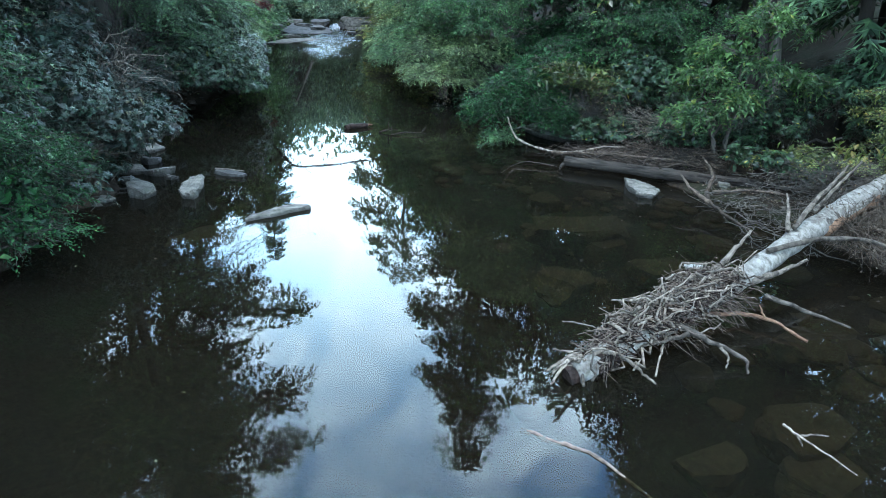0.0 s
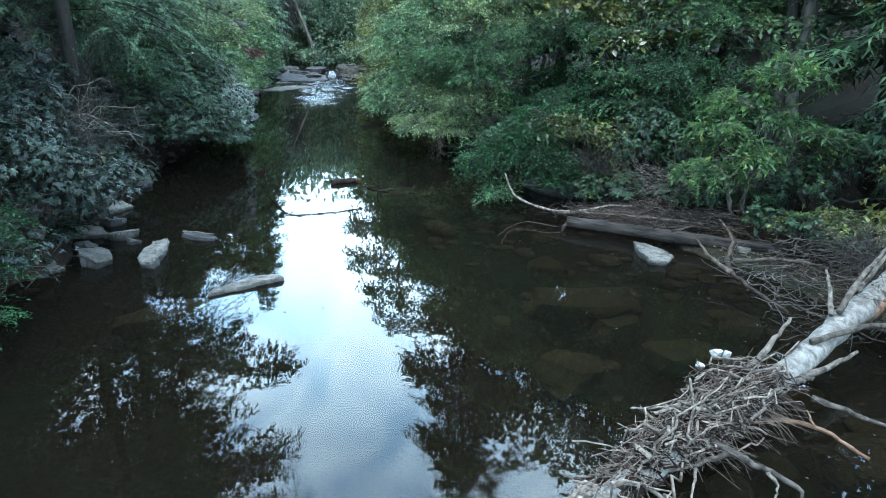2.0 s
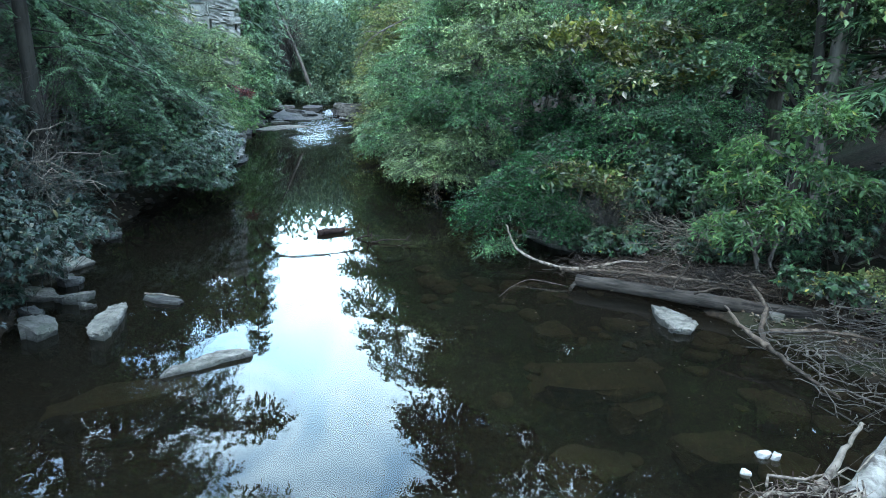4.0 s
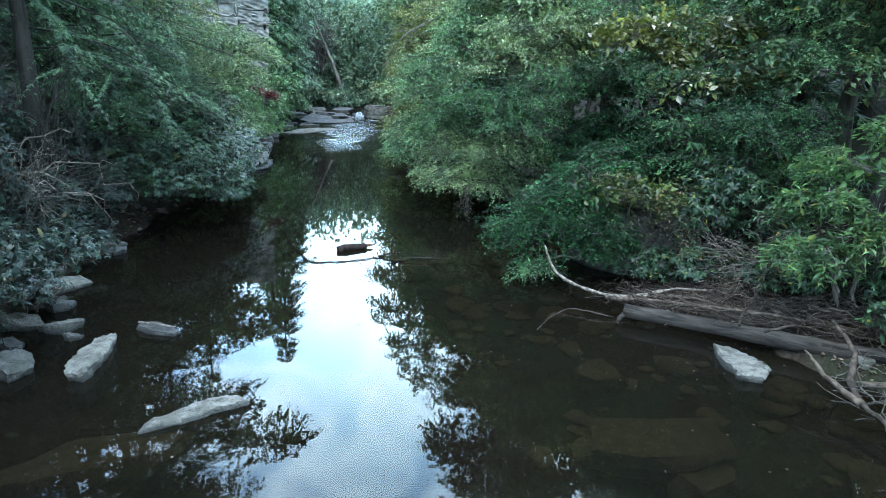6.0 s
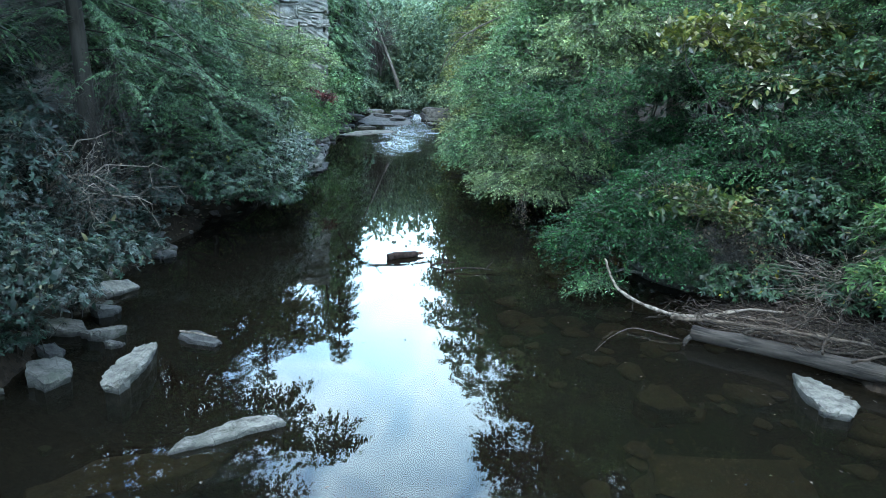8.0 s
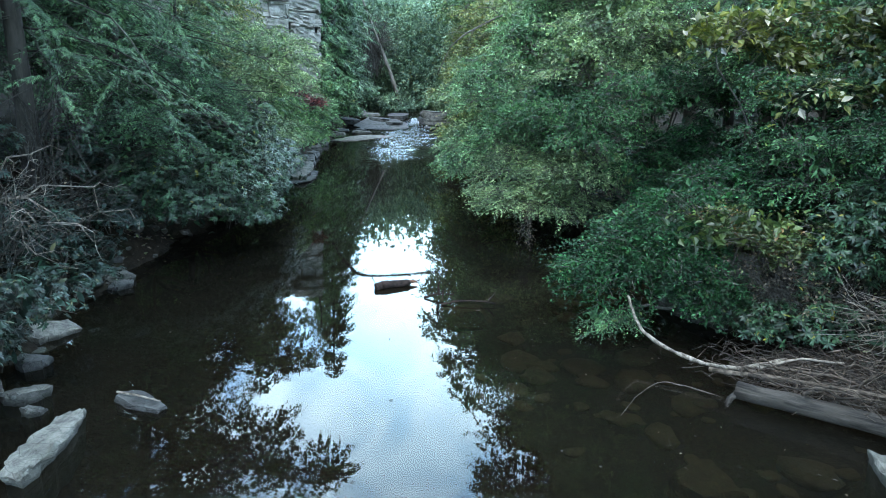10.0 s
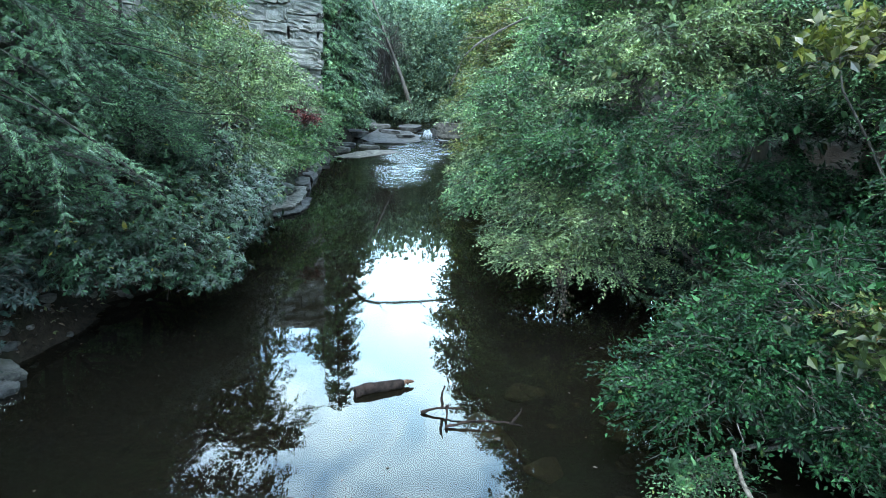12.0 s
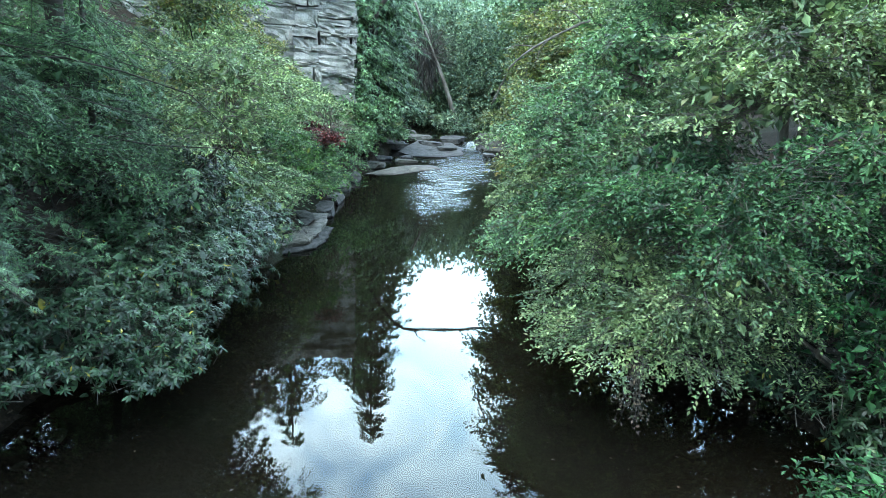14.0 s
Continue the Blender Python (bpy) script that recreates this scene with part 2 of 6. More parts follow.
wf = m.n.new("ShaderNodeFresnel")
wf.inputs["IOR"].default_value = 1.33
wb = m.n.new("ShaderNodeBump")
wb.inputs["Strength"].default_value, wb.inputs["Distance"].default_value = 0.022, 0.02
m.l.new(m.mix(0.35, m.noise(0.8, 2, 0.5, (1, 2.2, 1)), m.noise(5.0, 2, 0.5, (0.8, 2.5, 1))), wb.inputs["Height"])
wr = m.n.new("ShaderNodeAttribute")
wr.attribute_name = "ripple"
ws = m.n.new("ShaderNodeBump")
ws.inputs["Distance"].default_value = 0.045
m.l.new(wr.outputs["Fac"], ws.inputs["Strength"])
m.l.new(m.noise(4.0, 3, 0.6, (0.3, 2.4, 1), distort=0.5), ws.inputs["Height"])
m.l.new(wb.outputs["Normal"], ws.inputs["Normal"])
wb = ws
wx = m.n.new("ShaderNodeMixShader")
m.l.new(wb.outputs["Normal"], wg.inputs["Normal"])
m.l.new(wb.outputs["Normal"], wf.inputs["Normal"])
m.l.new(wf.outputs["Fac"], wx.inputs[0])
m.l.new(body.outputs[0], wx.inputs[1])
m.l.new(wg.outputs[0], wx.inputs[2])
m.l.new(wx.outputs[0], m.n["Material Output"].inputs["Surface"])
WATER = m.m
m = Mat("white_water", (0.75, 0.8, 0.82), 0.25, spec=0.5)
FOAM = m.color(m.ramp(m.noise(9, 6), [(0.38, (0.07, 0.085, 0.09)), (0.62, (0.42, 0.46, 0.48))])).bump(m.noise(12, 5), 0.8, 0.05).m

m = Mat("white_scrap", (0.55, 0.56, 0.55), 0.8)
SCRAP = m.color(m.ramp(m.noise(14, 5), [(0.35, (0.2, 0.2, 0.19)), (0.6, (0.42, 0.42, 0.4))])).bump(m.noise(20, 4), 0.5, 0.02).m

# ---- mesh helpers ----
RNG = np.random.default_rng(7)


def mesh_of(name, verts, faces, smooth=False):
    """A mesh from an array of points and an array of triangles or quads."""
    verts, faces = np.asarray(verts, np.float32), np.asarray(faces, np.int32)
    me = bpy.data.meshes.new(name)
    k = faces.shape[1]
    me.vertices.add(len(verts))
    me.vertices.foreach_set("co", verts.ravel())
    me.loops.add(faces.size)
    me.loops.foreach_set("vertex_index", faces.ravel())
    me.polygons.add(len(faces))
    me.polygons.foreach_set("loop_start", np.arange(0, faces.size, k, dtype=np.int32))
    me.polygons.foreach_set("use_smooth", np.full(len(faces), smooth))
    me.update(calc_edges=True)
    return me


def part(name, me, mat, parent=None, label=""):
    if isinstance(me, bmesh.types.BMesh):
        bm, me = me, bpy.data.meshes.new(name)
        bm.to_mesh(me)
        bm.free()
    if not me.materials:
        me.materials.append(mat)
    ob = new(name, me)
    if parent:
        ob.parent = parent
    return tagged(ob, label)


def thing(name, loc, label, category, group="", kind=""):
    ob = new(name)
    ob.empty_display_size = 0.2
    ob.location = loc
    return tagged(ob, label, category, group, kind)


def join(pieces):
    """Several (verts, faces) of the same face size as one."""
    off, vs, fs = 0, [], []
    for v, f in pieces:
        vs.append(np.asarray(v, np.float32))
        fs.append(np.asarray(f, np.int32) + off)
        off += len(v)
    return np.concatenate(vs), np.concatenate(fs)


def unit(v):
    return v / np.maximum(np.linalg.norm(v, axis=-1, keepdims=True), 1e-9)


def tube(points, radii, sides=6, knob=0.0):
    """A closed tapered tube along points: (verts, quads)."""
    p = np.asarray(points, float)
    n = len(p)
    r = np.broadcast_to(np.asarray(radii, float), (n,))
    d = unit(np.gradient(p, axis=0))
    ref = np.where(np.abs(d[:, 2:3]) > 0.9, np.array([[1.0, 0, 0]]), np.array([[0, 0, 1.0]]))
    a = unit(np.cross(d, ref))
    b = np.cross(d, a)
    ang = np.arange(sides) * 2 * np.pi / sides
    rr = r[:, None, None] * (1 + knob * RNG.normal(size=(n, sides, 1)))
    v = p[:, None] + rr * (np.cos(ang)[None, :, None] * a[:, None] + np.sin(ang)[None, :, None] * b[:, None])
    v = v.reshape(-1, 3)
    i, j = np.meshgrid(np.arange(n - 1), np.arange(sides), indexing="ij")
    j2 = (j + 1) % sides
    f = np.stack([i * sides + j, i * sides + j2, (i + 1) * sides + j2, (i + 1) * sides + j], -1).reshape(-1, 4)
    c0, c1 = len(v), len(v) + 1
    v = np.concatenate([v, p[:1], p[-1:]])
    jj = np.arange(sides)
    k = (n - 1) * sides
    cap0 = np.stack([jj, np.full(sides, c0), np.full(sides, c0), (jj + 1) % sides], -1)
    cap1 = np.stack([k + (jj + 1) % sides, np.full(sides, c1), np.full(sides, c1), k + jj], -1)
    # caps as thin quads share the end ring through a doubled centre
    v = np.concatenate([v, p[:1] + 1e-4, p[-1:] + 1e-4])
    cap0[:, 2], cap1[:, 2] = c0 + 2, c1 + 2
    return v, np.concatenate([f, cap0, cap1])


def bent(a, b, sag=0.0, wob=0.05, n=7, seed=0):
    """A wobbling line from a to b, sagging in the middle (minus: arched)."""
    g = np.random.default_rng(seed)
    a, b = np.asarray(a, float), np.asarray(b, float)
    s = np.linspace(0, 1, n)[:, None]
    p = a + (b - a) * s
    p[:, 2] -= sag * 4 * (s[:, 0] * (1 - s[:, 0]))
    ln = np.linalg.norm(b - a)
    w = g.normal(size=(n, 3)) * wob * ln
    w[0] = w[-1] = 0
    return p + w


def thin(a, b, r0, r1, bow=0.08, seed=1):
    """Many three-sided twigs at once, from the points a to b: (verts, quads)."""
    g = np.random.default_rng(seed)
    n = len(a)
    mid = (a + b) / 2 + g.normal(size=(n, 3)) * bow * np.linalg.norm(b - a, axis=1, keepdims=True)
    ring = []
    d = unit(b - a)
    ref = np.where(np.abs(d[:, 2:3]) > 0.9, np.array([[1.0, 0, 0]]), np.array([[0, 0, 1.0]]))
    s = unit(np.cross(d, ref))
    u = np.cross(d, s)
    for p, r in ((a, r0), (b, r1)) if bow == 0 else ((a, r0), (mid, (r0 + r1) / 2), (b, r1)):
        r = np.broadcast_to(r, (n,))[:, None]
        for k in range(3):
            t = k * 2.0944
            ring.append(p + r * (np.cos(t) * s + np.sin(t) * u))
    v = np.stack(ring, 1).reshape(-1, 3)
    q = np.array([[0, 1, 4, 3], [1, 2, 5, 4], [2, 0, 3, 5], [3, 4, 7, 6], [4, 5, 8, 7], [5, 3, 6, 8]])[:3 if bow == 0 else 6]
    f = (np.arange(n)[:, None, None] * len(ring) + q[None]).reshape(-1, 4)
    return v, f


# leaf outlines: across, along, up
LEAF = np.array([[0, 0, 0], [-0.5, 0.45, 0.12], [0, 1, -0.06], [0.5, 0.45, 0.12]])
LEAF_T = np.array([[0, 2, 1], [0, 3, 2]])
LONG = np.array([[0, 0, 0], [-0.45, 0.35, 0.05], [-0.42, 0.7, 0.0], [0, 1, -0.14], [0.42, 0.7, 0.0], [0.45, 0.35, 0.05]])
LONG_T = np.array([[0, 5, 1], [1, 5, 4], [1, 4, 2], [2, 4, 3]])
FROND_V, FROND_T = [], []
for k in range(6):
    s = 0.06 + 0.16 * k
    w = 0.5 * (1 - 0.75 * abs(s - 0.3) / 0.7)
    for side in (-1, 1):
        i = len(FROND_V)
        FROND_V += [[0, s - 0.045, 0], [0, s + 0.065, 0.0], [side * w, s + 0.17, -0.05 - 0.06 * s]]
        FROND_T += [[i, i + 1, i + 2] if side < 0 else [i + 1, i, i + 2]]
FROND_V, FROND_T = np.array(FROND_V), np.array(FROND_T)
FAR_V = np.array([[0, 0, 0], [-0.5, 0.5, -0.05], [0, 0.25, 0], [0.5, 0.5, -0.05], [0, 0.3, 0], [-0.3, 0.95, -0.1], [0, 0.6, 0], [0.3, 0.95, -0.1]])
FAR_T = np.array([[0, 2, 1], [0, 3, 2], [4, 6, 5], [4, 7, 6]])


def leaves(P, D, U, L, W, shape=LEAF, tris=LEAF_T):
    """Leaves at P along D, facing U, L long and W wide: (verts, triangles)."""
    D = unit(D)
    S = unit(np.cross(D, U))
    U = np.cross(S, D)
    L, W = np.broadcast_to(L, (len(P),)), np.broadcast_to(W, (len(P),))
    v = (P[:, None] + shape[None, :, 1:2] * (L[:, None, None] * D[:, None]) + shape[None, :, 0:1] * (W[:, None, None] * S[:, None])
         + shape[None, :, 2:3] * (L[:, None, None] * U[:, None]))
    f = np.arange(len(P))[:, None, None] * len(shape) + tris[None]
    return v.reshape(-1, 3), f.reshape(-1, 3)


def blob_points(g, n, c, r, hollow=0.5, lump=0.3, low=-0.55):
    """Points in the outer part of an uneven blob, with gaps, and the directions outwards."""
    out_p, out_d = [], []
    ph = g.uniform(0, 6.28, (6,))
    while sum(map(len, out_p)) < n:
        d = unit(g.normal(size=(2 * n + 20, 3)))
        lumpy = (np.sin(3.1 * d[:, 0] + ph[0]) * np.sin(2.7 * d[:, 1] + ph[1]) + np.sin(5.3 * d[:, 1] + ph[2]) * np.sin(4.9 * d[:, 2] + ph[3])
                 + 0.6 * np.sin(8.1 * d[:, 0] + ph[4]) * np.sin(7.7 * d[:, 2] + ph[5]))
        keep = (d[:, 2] > low) & (lumpy + g.normal(size=len(d)) * 0.5 > -0.75)
        d, lumpy = d[keep], lumpy[keep]
        rad = (hollow + (1 - hollow) * g.random(len(d)) ** 0.6) * (1 + lump * 0.5 * lumpy)
        out_p.append(np.asarray(c) + np.asarray(r) * d * rad[:, None])
        out_d.append(unit(d / np.asarray(r)))
    return np.concatenate(out_p)[:n], np.concatenate(out_d)[:n]


def pads(g, n, c, r, hollow=0.35, low=-0.6, per_pad=32):
    """Places for sprays in flat leafy pads, tier above tier, with dark gaps between, and their directions outwards."""
    k = max(3, n // per_pad)
    C, d = blob_points(g, k, c, r, hollow, low=low)
    o = unit(d * [1, 1, 0.0] + g.normal(size=d.shape) * [0.35, 0.35, 0.0])
    lat = np.stack([-o[:, 1], o[:, 0], 0 * o[:, 0]], 1)
    w = (0.42 * np.sqrt(np.mean(r))) * g.uniform(0.55, 1.4, k)
    a, b = g.uniform(-1, 1, (k, per_pad)), g.uniform(-1, 1, (k, per_pad))
    tilt, lean = g.normal(size=k) * 0.22 - 0.12, g.normal(size=k) * 0.2
    P = C[:, None] + w[:, None, None] * (a[..., None] * o[:, None] * 1.1 + b[..., None] * (1 - 0.35 * a[..., None]) * lat[:, None])
    P[..., 2] += w[:, None] * (tilt[:, None] * a + lean[:, None] * b - 0.22 * (a * a + b * b)) + g.normal(size=a.shape) * 0.03
    D = o[:, None] * (0.8 + 0.3 * a[..., None]) + lat[:, None] * b[..., None] * 0.9 + np.array([0, 0, 0.15])
    return P.reshape(-1, 3), unit(D.reshape(-1, 3))


def sprays(g, P, O, per=9, length=0.34, leaf=0.075, wide=0.55, flat=0.35, droop=0.25):
    """Flat leafy sprays at P pointing along O: leaves and their twigs."""
    n = len(P)
    o = O.copy()
    o[:, 2] = o[:, 2] * 0.45 - droop
    o = unit(o + g.normal(size=(n, 3)) * 0.3)
    U = unit(np.array([0, 0, 1.0]) + g.normal(size=(n, 3)) * flat + O * 0.2)
    S = unit(np.cross(o, U))
    U = np.cross(S, o)
    ln = length * g.uniform(0.7, 1.3, n)
    t = (np.arange(per) + 0.5) / per
    side = np.where(np.arange(per) % 2 == 0, 1.0, -1.0)
    pos = P[:, None] + o[:, None] * (ln[:, None, None] * t[None, :, None])
    pos = pos - U[:, None] * (0.35 * ln[:, None, None] * (t ** 2)[None, :, None])
    ang = np.radians(55) * (1 - 0.6 * t)
    D = np.cos(ang)[None, :, None] * o[:, None] + (side * np.sin(ang))[None, :, None] * S[:, None]
    D = D + g.normal(size=D.shape) * 0.5
    Un = U[:, None] + g.normal(size=D.shape) * 0.35
    L = leaf * g.uniform(0.65, 1.2, (n, per))
    v, f = leaves(pos.reshape(-1, 3), D.reshape(-1, 3), Un.reshape(-1, 3), L.ravel(), (L * wide).ravel())
    return (v, f), (P - o * 0.1, P + o * ln[:, None] * 0.8 - U * 0.2 * ln[:, None])


def whorls(g, P, O, per=8, leaf=0.14, wide=0.3):
    """Whorls of long drooping leaves at P about the axis O."""
    n = len(P)
    ax = unit(O * 0.7 + np.array([0, 0, 0.8]) + g.normal(size=(n, 3)) * 0.25)
    ref = unit(np.cross(ax, g.normal(size=(n, 3))))
    ref2 = np.cross(ax, ref)
    th = np.arange(per)[None] * 2 * np.pi / per + g.uniform(-0.3, 0.3, (n, per))
    rad = np.cos(th)[..., None] * ref[:, None] + np.sin(th)[..., None] * ref2[:, None]
    D = rad + ax[:, None] * g.uniform(-0.25, 0.45, (n, per, 1)) - np.array([0, 0, 0.15])
    U = np.broadcast_to(ax[:, None], D.shape) + g.normal(size=D.shape) * 0.2
    L = leaf * g.uniform(0.7, 1.15, (n, per))
    pos = np.repeat(P[:, None], per, 1)
    v, f = leaves(pos.reshape(-1, 3), D.reshape(-1, 3), U.reshape(-1, 3), L.ravel(), (L * wide).ravel(), LONG, LONG_T)
    return (v, f), (P - ax * 0.3, P)


def boughs(g, starts, ends, fronds=10, size=0.4, hang=0.3, coarse=False):
    """Hemlock boughs: arched twigs with flat feathered fronds on both sides. (leaves, twig ends)"""
    n = len(starts)
    t = np.linspace(0.18, 1.0, fronds)
    ax = ends - starts
    ln = np.linalg.norm(ax, axis=1)
    base = starts[:, None] + ax[:, None] * t[None, :, None]
    base[:, :, 2] += (ln[:, None] * hang) * (t - t ** 2)[None] * 1.6
    o = unit(ax)
    S = unit(np.cross(o, np.array([0, 0, 1.0])))
    vs, fs = [], []
    for side in (-1, 1, 0):
        ang = 0.9 if side else 0.2
        D = np.cos(ang) * o[:, None] + side * np.sin(ang) * S[:, None] + g.normal(size=base.shape) * 0.2
        D[:, :, 2] -= g.uniform(0.05, 0.5, D.shape[:2])
        U = np.array([0, 0, 1.0]) + g.normal(size=base.shape) * 0.3
        L = size * g.uniform(0.6, 1.2, (n, fronds)) * (1.15 - 0.6 * t)[None] * np.clip(ln / 1.8, 0.28, 1.0)[:, None]
        vs.append(leaves(base.reshape(-1, 3), D.reshape(-1, 3), U.reshape(-1, 3), L.ravel(), (L * 0.6).ravel(), *((FAR_V, FAR_T) if coarse else (FROND_V, FROND_T))))
    return join(vs)


def put_branches(owner, base, tips, mat, r0=0.05, seed=0, name="branch"):
    """Bent limbs from the base point to the tips, each a part of its own."""
    for i, tip in enumerate(tips):
        p = bent(base, tip, -0.08 * np.linalg.norm(np.subtract(tip, base)), 0.05, 8, seed + i)
        part(name, mesh_of(name, *tube(p, np.linspace(r0, r0 * 0.25, 8), 6), smooth=True), mat, owner)


def shrub(name, base, lobes, mat, label, category="shrub", seed=0, style="spray", dens=48.0, leaf=0.075, per=9, length=0.34,
          wide=0.55, stems=True, bark=TWIG, flat=0.25, droop=0.2, group="", hollow=0.5, twig=0.006, low=-0.55):
    """A leafy plant: stems from its base to each lobe (x, y, z, rx, ry, rz in the world) and a crown of small leaves."""
    g = np.random.default_rng(seed)
    base = np.asarray(base, float)
    owner = thing(name, base, label, category, group)
    ls, ta, tb = [], [], []
    for i, (x, y, z, rx, ry, rz) in enumerate(lobes):
        c, r = np.array([x, y, z]) - base, np.array([rx, ry, rz])
        area = 4 * np.pi * (((rx * ry) ** 1.6 + (rx * rz) ** 1.6 + (ry * rz) ** 1.6) / 3) ** (1 / 1.6)
        n = max(12, int(area * dens))
        if style == "spray":
            P, O = pads(g, n, c, r, 0.3, low)
            n = len(P)
            lf, (a, b) = sprays(g, P, O, per, length, leaf, wide, flat, droop)
        else:
            P, O = blob_points(g, n, c, r, hollow, 0.5, low=low)
            lf, (a, b) = whorls(g, P, O, per, leaf, wide)
        ls.append(lf)
        # Oversized inner leaves, added to block light inside the crown.
        k = max(30, int(area * 16))
        q = c + g.normal(size=(k, 3)) * r * 0.3
        if style == "spray":
            ls.append(leaves(q, g.normal(size=(k, 3)), g.normal(size=(k, 3)) * 0.6 + [0, 0, 1], 0.2, 0.12))
        else:
            ls.append(leaves(q, g.normal(size=(k, 3)), g.normal(size=(k, 3)) * 0.6 + [0, 0, 1], 0.22, 0.09, LONG, LONG_T))
        ta.append(a[::3])
        tb.append(b[::3])
        k = max(4, n // 9)
        pick = g.choice(n, k, replace=False)
        ta.append(np.repeat((c - [0, 0, rz * 0.3])[None], k, 0) + g.normal(size=(k, 3)) * r * 0.12)
        tb.append(a[pick])
    if stems:
        put_branches(owner, (0, 0, -0.1), [np.array([x, y, z - 0.2 * rz]) - base for x, y, z, rx, ry, rz in lobes], bark, 0.045, seed, "stem")
    a, b = np.concatenate(ta), np.concatenate(tb)
    tagged(part("branchwork", mesh_of("branchwork", *thin(a, b, twig * 1.4, twig * 0.6, 0, seed)), bark, owner), kind="stuff")
    part("crown", mesh_of("crown", *join(ls)), mat, owner)
    return owner


def bare_bush(name, base, lobes, mat, label, category="shrub", seed=0, n=60, r=0.008, dry=0):
    """A tangle of bare twigs, with a few dry leaves."""
    g = np.random.default_rng(seed)
    base = np.asarray(base, float)
    owner = thing(name, base, label, category)
    A, B, R = [], [], []
    for x, y, z, rx, ry, rz in lobes:
        c, rr = np.array([x, y, z]) - base, np.array([rx, ry, rz])
        tips, _ = blob_points(g, n, c, rr, 0.7, low=-0.9)
        mid = c + (tips - c) * 0.45 + g.normal(size=tips.shape) * rr * 0.12
        hub = c * 0.4 + g.normal(size=tips.shape) * rr * 0.25
        for a, b, q in ((hub, mid, 1.0), (mid, tips, 0.6), (mid, tips + g.normal(size=tips.shape) * rr * 0.35, 0.5), (mid * 0.4 + tips * 0.6, tips + g.normal(size=tips.shape) * rr * 0.25, 0.4)):
            A.append(a), B.append(b), R.append(np.full(n, r * q))
    a, b, q = np.concatenate(A), np.concatenate(B), np.concatenate(R)
    tagged(part("branchwork", mesh_of("branchwork", *thin(a, b, q, q * 0.6, 0.1, seed)), mat, owner), kind="stuff")
    if dry:
        pick = g.choice(len(b), dry)
        v = leaves(b[pick] + g.normal(size=(dry, 3)) * 0.05, g.normal(size=(dry, 3)) - [0, 0, 0.6], g.normal(size=(dry, 3)) + [0, 0, 1], 0.07, 0.04)
        tagged(part("dry_foliage", mesh_of("dry_foliage", *v), L_DRY, owner), kind="stuff")
    return owner


def hemlock(name, base, height, trunk_r, label, seed=0, low=2.0, spread=3.2, n=110, size=0.42, lean=(0, 0), toward=None, mat=L_HEM, fronds=10, taper=0.85, n_limbs=4, coarse=False):
    """A hemlock: straight trunk, arching boughs and feathered fronds from the height low to the top."""
    g = np.random.default_rng(seed)
    owner = thing(name, base, label, "tree")
    top = np.array([lean[0], lean[1], height])
    tp = bent((0, 0, -0.3), top, 0, 0.004, 12, seed)
    part("trunk", mesh_of("trunk", *tube(tp, np.linspace(trunk_r, trunk_r * 0.15, 12), 12, 0.04), smooth=True), BARK_DARK, owner)
    h = low + (height - low) * g.random(n) ** 0.9
    fr = (h - low) / (height - low)
    reach = spread * (1 - taper * fr) * g.uniform(0.55, 1.1, n) + 0.3
    th = g.uniform(0, 2 * np.pi, n)
    if toward is not None:
        th = np.where(g.random(n) < 0.55, toward + g.normal(size=n) * 0.7, th)
    s = top[None] * (h / height)[:, None]
    e = s + np.stack([np.cos(th) * reach, np.sin(th) * reach, -reach * g.uniform(0.1, 0.5, n)], 1)
    near = (h < 7.5) & (not coarse)
    lf = []
    if near.any():
        lf.append(boughs(g, s[near], e[near], int(fronds * 1.6), size * 0.6, 0.3, False))
    if not near.all():
        lf.append(boughs(g, s[~near], e[~near], max(5, fronds - 3), size * 1.3, 0.3, True))
    t = g.uniform(0.35, 0.85, (n, 3))
    s2 = (s[:, None] + (e - s)[:, None] * t[..., None]).reshape(-1, 3)
    o2 = unit(np.repeat(e - s, 3, 0) + g.normal(size=(3 * n, 3)) * np.repeat(reach, 3)[:, None] * [0.8, 0.8, 0.1])
    e2 = s2 + o2 * (np.repeat(reach, 3) * 0.38)[:, None] - [0, 0, 0.12]
    n2 = np.repeat(near, 3)
    if near.any():
        lf.append(boughs(g, s2[n2], e2[n2], fronds - 1, size * 0.55, 0.3, False))
    if not near.all():
        lf.append(boughs(g, s2[~n2], e2[~n2], 3, size * 1.2, 0.3, True))
    for i in np.argsort(-reach)[:n_limbs]:
        p = bent(s[i], e[i], -0.12 * reach[i], 0.02, 6, seed + int(i))
        part("limb", mesh_of("limb", *tube(p, np.linspace(0.022, 0.006, 6), 5), smooth=True), BARK_DARK, owner)
    tagged(part("branchwork", mesh_of("branchwork", *thin(np.concatenate([s, s2]), np.concatenate([e, e2]), 0.008, 0.003, 0, seed)), BARK_DARK, owner), kind="stuff")
    part("crown", mesh_of("crown", *join(lf)), mat, owner)
    return owner


